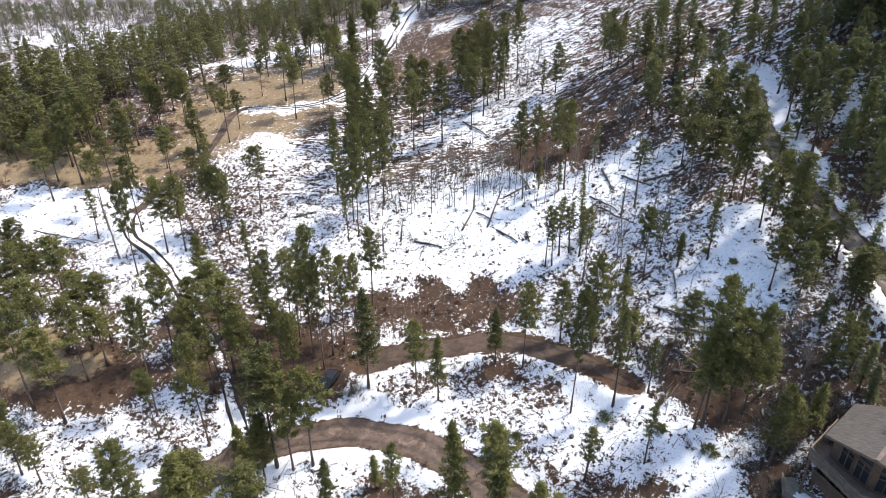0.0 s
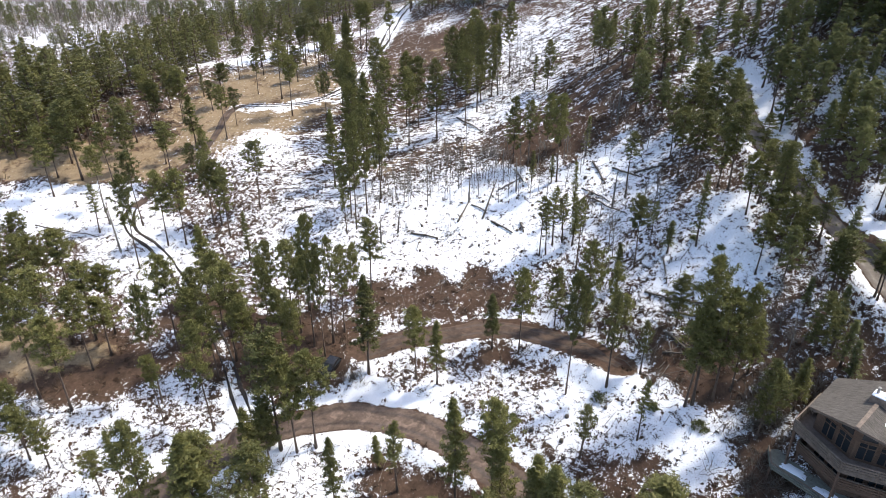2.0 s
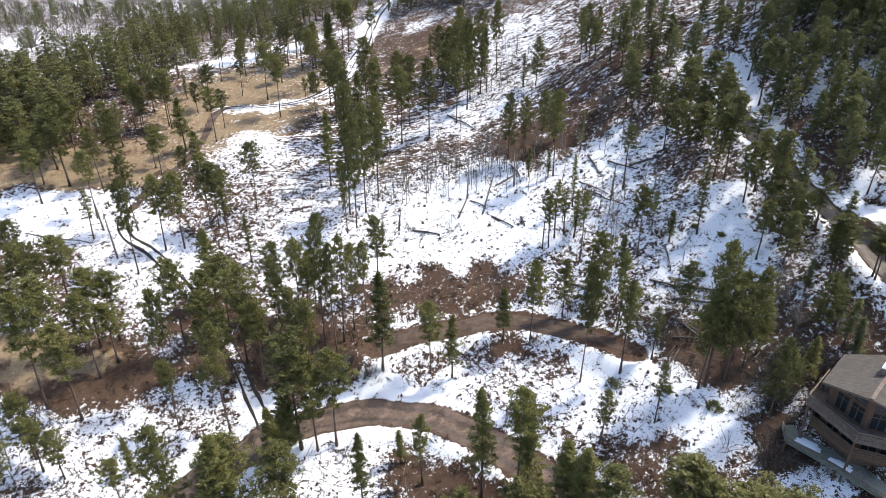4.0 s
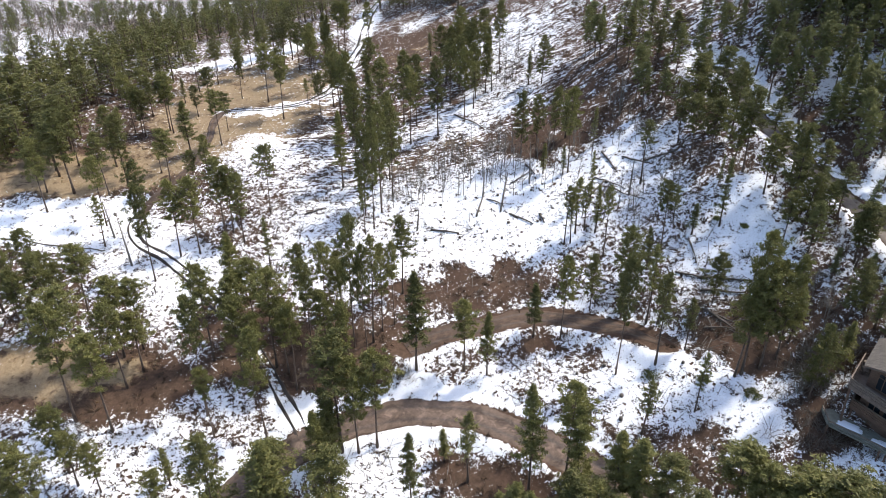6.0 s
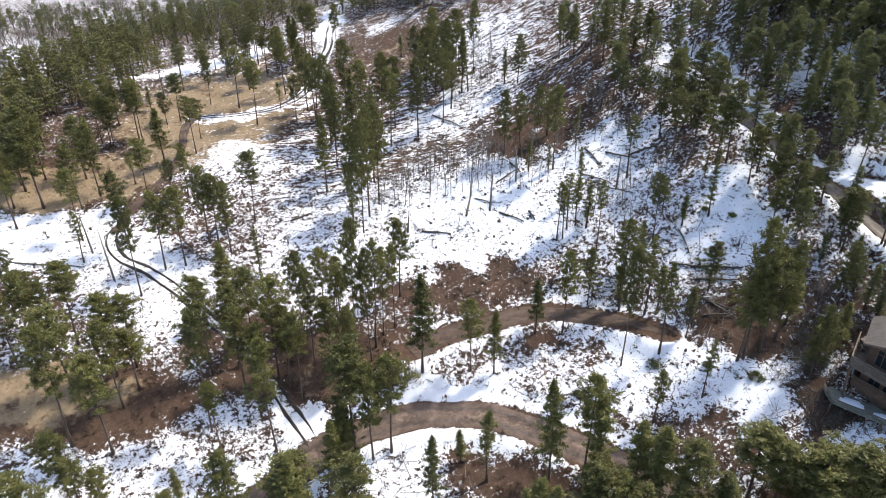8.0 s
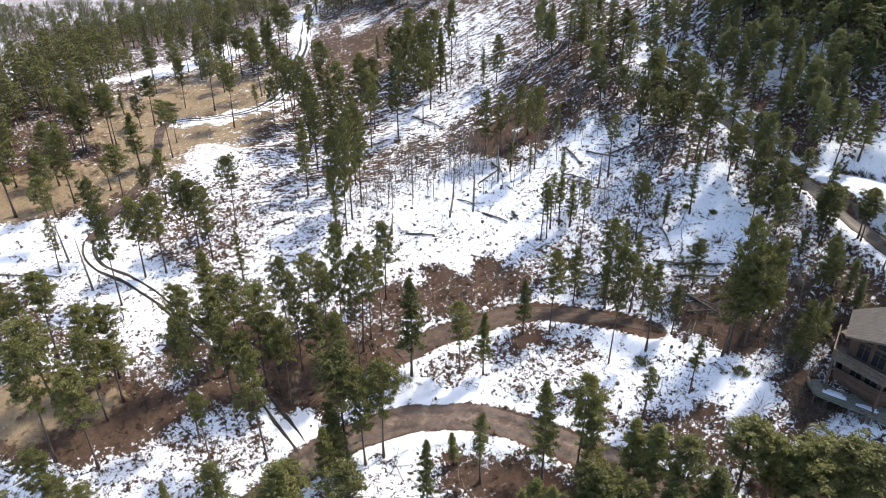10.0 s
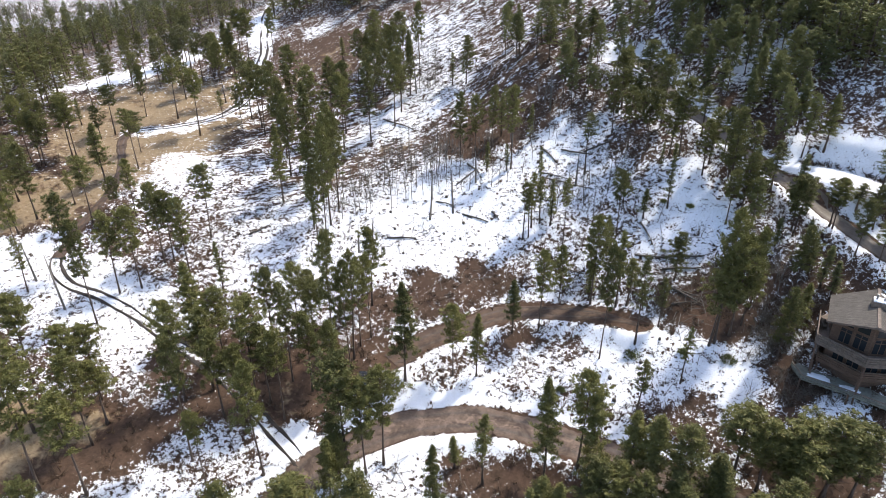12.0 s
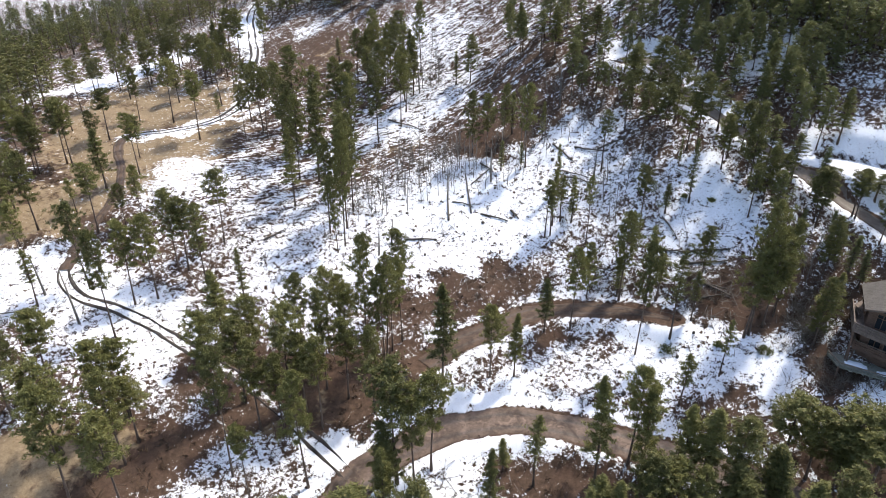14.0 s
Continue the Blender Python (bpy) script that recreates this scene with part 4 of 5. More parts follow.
def log(x0, y0, x1, y1, radius, rng):
    """A fallen trunk lying along the ground, with broken limb stubs."""
    n = 7
    pts, rad = [], []
    lift = radius * 0.75
    for k in np.linspace(0, 1, n):
        x, y = x0 + (x1 - x0) * k, y0 + (y1 - y0) * k
        pts.append((x, y, ground_z(x, y) + lift + 0.08 + 0.1 * math.sin(3.1 * k)))
        rad.append(radius * (1 - 0.45 * k))
    stubs = []
    for _ in range(6):
        p = np.array(pts[rng.randrange(1, n)])
        d = np.array((rng.uniform(-1, 1), rng.uniform(-1, 1), rng.uniform(0.1, 0.9)))
        stubs.append(tube([p, p + d * rng.uniform(0.4, 1.3)], [0.05, 0.015], 4))
    v, f = tube(pts, rad, 8)
    o = Vector(pts[0])
    ob = new("fallen_log", mesh_of("fallen_log", [Vector(q) - o for q in v], f, M_LOG, True))
    ob.location = o
    for sv, sf in stubs:
        part("branch_stub", mesh_of("branch_stub", [Vector(q) - o for q in sv], sf, M_LOG), ob)
    return tagged(ob, "weathered grey fallen log lying in snow", "log", "fallen logs")


rng_l = random.Random(9)
for row in LOGS + LOGS_LOW:
    log(*row, rng_l.uniform(0.12, 0.20), rng_l)


def sapling_meshes(seed, height):
    rng = np.random.RandomState(seed)
    top = np.array((rng.uniform(-0.4, 0.4), rng.uniform(-0.4, 0.4), height))
    pieces = [tube([(0, 0, -0.2), top * 0.5 + np.array((0.08, 0, 0)), top], [0.06, 0.042, 0.012], 5)]
    for _ in range(16):
        k = rng.uniform(0.25, 0.97)
        p, a = top * k, rng.uniform(0, 6.283)
        L = height * 0.24 * (1.15 - k)
        d = np.array((math.cos(a), math.sin(a), rng.uniform(0.4, 1.2)))
        q = p + d * L
        pieces.append(tube([p, q], [0.022, 0.008], 3))
        for _ in range(2):
            e = d + rng.normal(0, 0.5, 3)
            pieces.append(tube([p + d * L * 0.5, p + d * L * 0.5 + e * L * 0.6], [0.012, 0.005], 3))
    v, f = join(pieces)
    return mesh_of("bare_sapling", v, f, M_GREY_BARK)


SAPLINGS = [sapling_meshes(200 + i, h) for i, h in enumerate((5.5, 4.2, 6.5, 3.4))]
SAPLING_AREAS = ((80, 1, 104, 15, 6, 8, 0.8), (36, 16, 100, 10, 7, 0, 1.0), (16, 24, 82, 9, 6, 0, 1.2), (22, 14, 136, 10, 9, 0, 1.2), (12, 39, 58, 4, 6, 0, 0.9), (12, -58, 52, 7, 5, 0, 0.9), (14, 33, 101, 6, 8, 0, 1.0))
for count, cx, cy, rx, ry, turn, gap in SAPLING_AREAS:
    for x, y in scatter(count, cx, cy, rx, ry, turn, gap, rng_l):
        ob = new("bare_sapling", rng_l.choice(SAPLINGS))
        s = rng_l.uniform(0.7, 1.2)
        ob.matrix_basis = Matrix.LocRotScale((x, y, ground_z(x, y)), Euler((rng_l.uniform(-0.08, 0.08), rng_l.uniform(-0.08, 0.08), rng_l.uniform(0, 6.28))), (s, s, s))
        tagged(ob, "thin leafless grey sapling standing in snow", "sapling", "bare saplings")


def snag(x, y, height):
    """A dead standing stem with broken limbs."""
    rng = np.random.RandomState(int(x * 7 + y * 13) % 999)
    top = np.array((rng.uniform(-0.5, 0.5), rng.uniform(-0.5, 0.5), height))
    pieces = [tube([(0, 0, -0.3), top * 0.4, top], [0.19, 0.14, 0.05], 7)]
    for _ in range(14):
        k, a = rng.uniform(0.3, 0.98), rng.uniform(0, 6.283)
        p = top * k
        d = np.array((math.cos(a), math.sin(a), rng.uniform(-0.1, 0.7))) * rng.uniform(0.5, 1.5)
        pieces.append(tube([p, p + d], [0.035, 0.01], 3))
    v, f = join(pieces)
    ob = new("dead_tree", mesh_of("dead_tree", v, f, M_GREY_BARK, True))
    ob.location = (x, y, ground_z(x, y))
    return tagged(ob, "dead grey tree stem with broken bare limbs", "dead tree", "dead trees")


for row in ((-52.6, 90.6, 9), (-6.8, 92.2, 4), (-56.9, 97.5, 7), (5.2, 97, 5), (13.2, 96.5, 6), (26.5, 85.5, 6), (12.5, 128, 8), (31, 104, 8), (-9.5, 90.5, 5)):
    snag(*row)


def stump(x, y, r):
    v, f = tube([(0, 0, -0.3), (0, 0, 0.18), (0, 0, 0.34)], [r * 1.4, r * 1.05, r], 9)
    ob = new("tree_stump", mesh_of("tree_stump", v, f, M_LOG, True))
    ob.location = (x, y, ground_z(x, y))
    return tagged(ob, "sawn grey-brown stump low in the snow", "stump", "stumps")


for x, y in scatter(16, 10, 90, 26, 9, 0, 3, rng_l) + scatter(8, 14, 56, 10, 5, 0, 3, rng_l):
    stump(x, y, rng_l.uniform(0.16, 0.28))


# ---- brush, tufts and litter that nobody could count ----
def clumps(places, blades_each, tall, wide, thick, seed, rise=0.9):
    rng = np.random.RandomState(seed)
    n = len(places)
    base = np.repeat(places, blades_each, axis=0)
    size = np.repeat(0.45 + 1.5 * rng.uniform(0, 1, n) ** 2.2, blades_each)[:, None]
    m = len(base)
    d = rng.normal(0, 1, (m, 3))
    d[:, 2] = np.abs(d[:, 2]) * rise + 0.35
    d /= np.linalg.norm(d, axis=1)[:, None]
    off = rng.normal(0, 0.33, (m, 3)) * wide * size
    off[:, 2] = 0
    p = base + off
    L = tall * size * rng.uniform(0.6, 1.25, (m, 1))
    s = np.cross(d, rng.normal(0, 1, (m, 3)))
    s /= np.linalg.norm(s, axis=1)[:, None] + 1e-9
    w = s * thick * size * 0.5
    return np.stack([p - w, p + w, p + d * L], 1)


def sow(count, seed, chance, box4=(-86, 66, 27, 150)):
    """Random ground places, kept with the chance that the snow and grass at each give; denser near."""
    rng = np.random.RandomState(seed)
    x = rng.uniform(box4[0], box4[1], count)
    y = box4[2] + (box4[3] - box4[2]) * rng.uniform(0, 1, count) ** 1.25
    s, g = snow_at(x, y), grass_at(x, y)
    ok = rng.uniform(0, 1, count) < chance(s, g, x, y)
    for line, half in ROADS:
        ok &= near_line(x, y, line)[0] > half + 0.3
    x, y, s = x[ok], y[ok], s[ok]
    return np.stack([x, y, land(x, y) + 0.08 * np.clip(s, 0, 1)], -1)


def patchy(x, y, size, seed):
    return np.clip(0.5 + 0.8 * wave(x, y, size, seed), 0, 1)


def stuff(name, tris, material, label, category):
    return tagged(new(name, soup(name, tris, material)), label, category, kind="stuff")


tuft_at = sow(46000, 21, lambda s, g, x, y: np.where(s > 0.98, 0.06, 0.75 - 0.45 * np.abs(s - 0.5)) * patchy(x, y, 6, 31) * (g < 0.6) * (1 - 0.75 * step01(x, 47, 53)))
stuff("brush_tufts", clumps(tuft_at, 13, 0.24, 0.42, 0.11, 22, 0.6), M_TWIG, "small brown twiggy tufts poking out of snow", "brush")
shrub_at = sow(15000, 23, lambda s, g, x, y: np.clip(0.75 - s, 0, 0.7) * patchy(x, y, 9, 33) * (g < 0.5))
stuff("bare_shrubs", clumps(shrub_at, 26, 0.85, 0.62, 0.05, 24, 1.3), M_TWIG, "leafless reddish-brown shrubs over the bare slope", "brush")
grey_at = sow(2600, 25, lambda s, g, x, y: np.exp(-((x - 35) / 5) ** 2 - ((y - 49) / 6) ** 2) + 0.8 * np.exp(-((x - 32.5) / 2.5) ** 2 - ((y - 42.5) / 4) ** 2) + 0.5 * np.exp(-((x + 56) / 6) ** 2 - ((y - 59) / 4) ** 2) + 0.7 * np.exp(-((x + 11) / 3) ** 2 - ((y - 64.5) / 1.6) ** 2) + 0.5 * np.exp(-((x - 2) / 15) ** 2 - ((y - 106) / 4) ** 2) + 0.5 * np.exp(-((x - 40) / 4) ** 2 - ((y - 62) / 8) ** 2) + 0.35 * np.exp(-((x - 13) / 9) ** 2 - ((y - 132) / 10) ** 2))
thick_rng = np.random.RandomState(29)
thick_xy = np.concatenate([thick_rng.normal(0, 1, (count, 2)) * (sx, sy) + (cx, cy) for count, cx, cy, sx, sy in ((34, 32.6, 42.6, 1.0, 1.9), (70, 35.2, 48.6, 1.8, 1.8), (30, 43.5, 60, 1.4, 5), (24, 39, 53, 1.6, 2), (16, -11, 64.4, 1.6, 0.6))])
grey_at = np.concatenate([grey_at, np.column_stack([thick_xy, land(thick_xy[:, 0], thick_xy[:, 1])])])
stuff("grey_shrubs", clumps(grey_at, 34, 1.2, 0.8, 0.04, 26, 1.4), M_GREY_TWIG, "pale grey leafless shrubs in thickets", "brush")
ditch_pick = np.random.RandomState(81).randint(0, len(DITCH), 80)
ditch_xy = DITCH[ditch_pick] + np.random.RandomState(82).normal(0, 0.15, (80, 2))
stuff("ditch_brush", clumps(np.column_stack([ditch_xy, land(ditch_xy[:, 0], ditch_xy[:, 1])]), 14, 0.24, 0.28, 0.06, 83), M_TWIG, "brown weeds along the drainage ditch", "brush")
rim_rng = np.random.RandomState(77)
rim_a = rim_rng.uniform(-1.2, 1.0, 130)
rim_r = rim_rng.uniform(1.0, 1.13, 130)
rim_u, rim_v = POND[2] * rim_r * np.cos(rim_a), POND[3] * rim_r * np.sin(rim_a)
rim_x, rim_y = POND[0] - rim_u * POND_DIR[1] + rim_v * POND_DIR[0], POND[1] + rim_u * POND_DIR[0] + rim_v * POND_DIR[1]
stuff("pond_bank_brush", clumps(np.stack([rim_x, rim_y, land(rim_x, rim_y)], -1), 22, 0.6, 0.5, 0.07, 78), M_TWIG, "dark brush along the bank of the snowed-over pond", "brush")
grass_tufts = sow(16000, 27, lambda s, g, x, y: np.clip(g, 0, 1) * np.clip(0.8 - s, 0, 1), (-86, 20, 60, 165))
stuff("dry_grass", clumps(grass_tufts, 8, 0.28, 0.4, 0.05, 28), M_GRASS, "tufts of dry tan grass on open ground", "grass")


def sticks(areas, seed):
    """Felled branches lying every way over the ground."""
    rng = np.random.RandomState(seed)
    pieces = []
    for count, cx, cy, rx, ry in areas:
        for _ in range(count):
            a, r = rng.uniform(0, 6.283), math.sqrt(rng.uniform(0, 1))
            x, y = cx + rx * r * math.cos(a), cy + ry * r * math.sin(a)
            b, L = rng.uniform(0, 6.283), rng.uniform(0.8, 3.2)
            e = (x + L * math.cos(b), y + L * math.sin(b))
            z0, z1 = ground_z(x, y) + 0.14, ground_z(*e) + rng.uniform(0.1, 0.6)
            k = rng.uniform(0.02, 0.055)
            pieces.append(tube([(x, y, z0), (*e, z1)], [k, k * 0.4], 4))
    v, f = join(pieces)
    return tagged(new("slash", mesh_of("slash", v, f, M_GREY_BARK)), "grey felled branches strewn over the snow", "brush", kind="stuff")


sticks(((60, -55, 59, 7, 5), (40, -14, 51, 8, 4), (14, 20, 50, 10, 5), (260, 17, 132, 8, 9), (190, 29, 61, 6, 6), (60, -2, 91, 6, 3), (80, 24, 70, 9, 6), (60, 30, 88, 8, 7), (50, -24, 100, 9, 5), (40, -30, 108, 8, 6), (30, -60, 95, 8, 3), (40, 2, 78, 10, 3)), 91)

far_rng = np.random.RandomState(93)
far_x, far_y = far_rng.uniform(-200, 40, 1700), far_rng.uniform(160, 345, 1700)
open_land = far_x < np.interp(far_y, (160, 168, 200, 215, 225, 235), (-110, -90, -80, -60, -38, 40))
far_x, far_y = far_x[open_land], far_y[open_land]
stuff("bare_valley_wood", clumps(np.stack([far_x, far_y, land(far_x, far_y)], -1), 14, 4.2, 1.4, 0.16, 94, 2.6), M_GREY_TWIG, "grey leafless trees in the valley beyond", "wood")


def juniper(x, y, r):
    rng = np.random.RandomState(int(x * 11 + y * 5) % 997)
    tris = []
    for _ in range(70):
        d = rng.normal(0, 1, 3)
        d[2] = abs(d[2])
        d /= np.linalg.norm(d)
        tris += blades(rng, d * r * rng.uniform(0.4, 1) * np.array((1, 1, 0.75)), d, 9, 0.32, 0.05)
    ob = new("evergreen_bush", soup("evergreen_bush", np.concatenate(tris), M_NEEDLE_SHADE))
    ob.location = (x, y, ground_z(x, y))
    return tagged(ob, "low round dark green bush in snow", "bush", "evergreen bushes")


for row in ((19.4, 55.9, 1.2), (33.2, 66.0, 0.6), (28.6, 48.9, 1.0), (-20, 59.8, 0.8), (9, 56, 0.6), (24.5, 52.5, 0.7), (37, 70, 0.6), (34.5, 73, 0.5)):
    juniper(*row)

# ---- house with decks ----
M_TIMBER = plain("brown_stained_timber", (0.068, 0.040, 0.027), (0.148, 0.092, 0.064), 2.0, 0.75, relief=0.3, stretch=(1, 1, 5))
M_GREY_TIMBER = plain("weathered_deck_timber", (0.084, 0.064, 0.051), (0.176, 0.140, 0.116), 2.2, 0.85, relief=0.3)
M_GREEN_TIMBER = plain("grey_green_boards", (0.112, 0.120, 0.100), (0.208, 0.216, 0.184), 2.0, 0.85, relief=0.3)
M_SHINGLE = plain("grey_wood_shingles", (0.038, 0.034, 0.030), (0.115, 0.104, 0.093), 3.0, 0.95, relief=0.9, dist=0.05, stretch=(0.45, 3.0, 0.45), rand=0.18)
M_METAL = plain("dull_metal", (0.20, 0.20, 0.20), (0.32, 0.32, 0.32), 3.0, 0.45, 0.8, relief=0.0)
M_STONE = plain("chimney_stone", (0.10, 0.075, 0.06), (0.22, 0.17, 0.14), 4.0, 0.95, relief=0.6)
M_SNOW = plain("roof_snow", (0.76, 0.80, 0.86), SNOW, 1.2, 0.6, relief=0.3, dist=0.05)
M_GLASS, _gt, _gp = nodes_of("window_glass")
_gp.inputs["Base Color"].default_value = (0.02, 0.025, 0.03, 1)
_gp.inputs["Roughness"].default_value = 0.06
M_BLACK = plain("black_car_paint", (0.010, 0.010, 0.012), (0.018, 0.018, 0.020), 3.0, 0.25, relief=0.0)
M_RUBBER = plain("tyre_rubber", (0.015, 0.015, 0.015), (0.03, 0.03, 0.03), 9.0, 0.9, relief=0.2)
M_WIRE = plain("aluminium_wire", (0.15, 0.15, 0.15), (0.24, 0.24, 0.24), 2.0, 0.5, 0.3, relief=0.0)

AX, AY = Vector((0.64, -0.77, 0)), Vector((0.77, 0.64, 0))
HOUSE_AT = Vector((36.75, 37.95, 0))
HOUSE_UP = 1.1


def build_house():
    house = new("house")
    house.matrix_basis = Matrix((
        (AX.x, AY.x, 0, HOUSE_AT.x), (AX.y, AY.y, 0, HOUSE_AT.y), (0, 0, 1, HOUSE_UP), (0, 0, 0, 1)))
    ridge, pitch = 14.7, 0.444

    def poly_wall(name, a, b, z0, za, zb, mat, label=""):
        """An upright wall from a to b, 0.16 thick, its top running from za to zb."""
        a, b = np.array(a, float), np.array(b, float)
        d = (b - a) / np.linalg.norm(b - a)
        s = np.array((-d[1], d[0])) * 0.16
        v = [(*p, z) for p, zt in ((a, za), (b, zb)) for z in (z0, zt)] + [(*(p + s), z) for p, zt in ((a, za), (b, zb)) for z in (z0, zt)]
        f = [(0, 2, 3, 1), (5, 7, 6, 4), (0, 1, 5, 4), (3, 2, 6, 7), (1, 3, 7, 5), (2, 0, 4, 6)]
        return part(name, mesh_of(name, v, f, mat), house, label)

    foot = ((-3.9, 2.6), (0, 1.0), (3.9, 2.6), (3.9, 8.0), (-3.9, 8.0))
    top = lambda x: ridge - 0.18 - abs(x) * pitch
    walls = []
    for i in range(5):
        a, b = foot[i], foot[(i + 1) % 5]
        if i == 3:
            walls.append(poly_wall("wall", a, (0, 8.0), 1.5, top(a[0]), top(0), M_TIMBER))
            walls.append(poly_wall("wall", (0, 8.0), b, 1.5, top(0), top(b[0]), M_TIMBER))
        else:
            walls.append(poly_wall("wall", a, b, 1.5, top(a[0]), top(b[0]), M_TIMBER, "reddish-brown timber wall" if i == 0 else ""))

    # roof: two slopes with a pointed front, shingles in courses
    for side in (-1, 1):
        def at(x, y, lift=0.0):
            return (side * x, y, ridge - x * pitch + lift)
        slab_v = [at(0, -0.55), at(4.55, 1.9), at(4.55, 8.3), at(0, 8.8)]
        slab_v += [(x, y, z - 0.16) for x, y, z in slab_v]
        f = [(0, 1, 2, 3), (7, 6, 5, 4), (0, 4, 5, 1), (1, 5, 6, 2), (2, 6, 7, 3), (3, 7, 4, 0)]
        roof = part("roof", mesh_of("roof", slab_v, f if side > 0 else [q[::-1] for q in f], M_SHINGLE), house, "grey weathered shingle roof slope")
        courses = 15
        rng = np.random.RandomState(60 + side)
        pv, pf = [], []
        for c in range(courses):
            x0, x1 = 4.6 * (1 - c / courses), 4.6 * (1 - (c + 1.25) / courses)
            x1 = max(0.0, x1)
            y = 2.45 * x0 / 4.6 - 0.6
            end = 8.8 - 0.5 * x0 / 4.6
            while y < end:
                w = rng.uniform(0.18, 0.42)
                e = min(y + w - 0.02, end)
                q = [at(x0 + rng.uniform(-0.05, 0.05), y, 0.034), at(x0, e, 0.030), at(x1, e, 0.012), at(x1, y, 0.012)]
                lo = [(p[0], p[1], p[2] - 0.05) for p in q[:2]]
                o = len(pv)
                pv += q + lo
                pf += [(o, o + 1, o + 2, o + 3), (o, o + 4, o + 5, o + 1)]
                y += w
        tagged(part("shingles", mesh_of("shingles", pv, pf, M_SHINGLE), roof), kind="stuff")
        part("fascia", mesh_of("fascia", *beam(at(0, -0.6, -0.1), at(4.6, 1.84, -0.1), 0.05, 0.24), M_GREY_TIMBER), roof, "pale front edge board")
    part("ridge_cap", mesh_of("ridge_cap", *beam((0, -0.55, ridge + 0.05), (0, 8.8, ridge + 0.05), 0.34, 0.06), M_GREY_TIMBER), house)

    def glazed(p, q, out, z0, z1, cross, split):
        """A dark pane with its timber bars."""
        zc = (z0 + z1) / 2
        win = part("window_and_shade_pane", mesh_of("window_and_shade_pane", *beam((*(p - out * 0.015), zc), (*(q - out * 0.015), zc), 0.03, z1 - z0 - 0.06), M_GLASS), house, "dark reflecting glass in timber bars")
        for z in (z0, z1, *cross):
            part("frame_bar", mesh_of("frame_bar", *beam((*p, z), (*q, z), 0.10, 0.08), M_TIMBER), win)
        for m in ((p, (p + q) / 2, q) if split else (p, q)):
            part("frame_bar", mesh_of("frame_bar", *beam((*m, z0), (*m, z1), 0.11, 0.08), M_TIMBER), win)

    # front windows on both pointed faces, with added dark panes below them
    for a, b in ((np.array(foot[0]), np.array(foot[1])), (np.array(foot[2]), np.array(foot[1]))):
        d = (b - a) / np.linalg.norm(b - a)
        out = np.array((d[1], -d[0]))
        out = out if out[1] < 0 else -out
        for k0, k1 in ((0.22, 0.52), (0.60, 0.92)):
            p, q = a + (b - a) * k0 + out * 0.04, a + (b - a) * k1 + out * 0.04
            z0, z1 = 10.3, 12.25
            glazed(p, q, out, z0, z1, (11.75,), True)
            # unseen lower pane, dark glass standing in for shade under the upper deck
            glazed(p, q, out, 7.5, 9.35, (), True)
            zt = min(top(p[0]), top(q[0])) - 0.35
            if zt > 12.7:
                glazed(p, q, out, 12.5, zt, (), False)
    for y in (3.6, 5.8):
        glazed(np.array((-4.09, y)), np.array((-4.09, y + 1.3)), np.array((-1.0, 0.0)), 10.9, 12.1, (), True)

    # decks: outlines from the back left round the pointed front to the back right
    decks = (("deck", ((-5.2, 7.0), (-5.2, 1.3), (0, -1.1), (5.2, 1.3), (5.2, 7.0)), 10.0, M_GREY_TIMBER, "weathered upper deck with boarded rail"),
             ("lower_deck", ((-4.5, 6.0), (-4.5, 1.9), (0, 0.0), (4.5, 1.9), (4.5, 6.0)), 7.3, M_TIMBER, "brown middle deck under the upper one"),
             ("patio_deck", ((-6.8, 1.6), (-5.6, -0.5), (-0.6, -0.95), (3.3, -1.6), (7.0, -2.2)), 5.55, M_GREEN_TIMBER, "low grey-green deck with patches of snow"))
    for name, line, z, mat, label in decks:
        inner = [(x * 0.72, max(y + 2.2, 2.4)) for x, y in line]
        pts = [(x, y) for x, y in line] + inner[::-1]
        n = len(pts)
        v = [(x, y, zz) for zz in (z - 0.18, z) for x, y in pts]
        f = [tuple(range(n))[::-1], tuple(range(n, 2 * n))] + [(i, (i + 1) % n, n + (i + 1) % n, n + i) for i in range(n)]
        deck = part(name, mesh_of(name, v, f, mat), house, label)
        for i in range(len(line) - 1):
            a, b = np.array(line[i], float), np.array(line[i + 1], float)
            L = np.linalg.norm(b - a)
            cnt = max(2, int(L / 1.3))
            for k in range(cnt):
                p = a + (b - a) * k / cnt
                part("post", mesh_of("post", *box(p[0] - 0.06, p[1] - 0.06, z - 0.1, p[0] + 0.06, p[1] + 0.06, z + (0.55 if name == "patio_deck" else 1.0)), mat), deck)
            low_rail = name == "patio_deck"
            for zz, hh in ((0.52, 0.08), (0.16, 0.16), (-0.10, 0.22)) if low_rail else ((0.98, 0.10), (0.68, 0.24), (0.38, 0.24), (0.10, 0.22), (-0.16, 0.28)):
                part("rail" if zz > 0.5 and hh <= 0.10 else "rail_board", mesh_of("rail", *beam((*a, z + zz), (*b, z + zz), 0.13 if hh <= 0.10 else 0.045, hh), M_GREY_TIMBER if hh <= 0.10 else mat), deck)
            low = HOUSE_AT + AX * float(a[0]) + AY * float(a[1])
            if name != "patio_deck":
                part("support_post", mesh_of("support_post", *beam((a[0] * 0.96, a[1] + 0.1, z - 0.2), (a[0] * 0.94, a[1] + 0.2, ground_z(low.x, low.y) - 0.3 - HOUSE_UP), 0.18, 0.18), M_TIMBER), deck)
            else:
                part("support_post", mesh_of("support_post", *beam((*a, z), (*a, ground_z(low.x, low.y) - 0.5 - HOUSE_UP), 0.18, 0.18), M_TIMBER), deck)
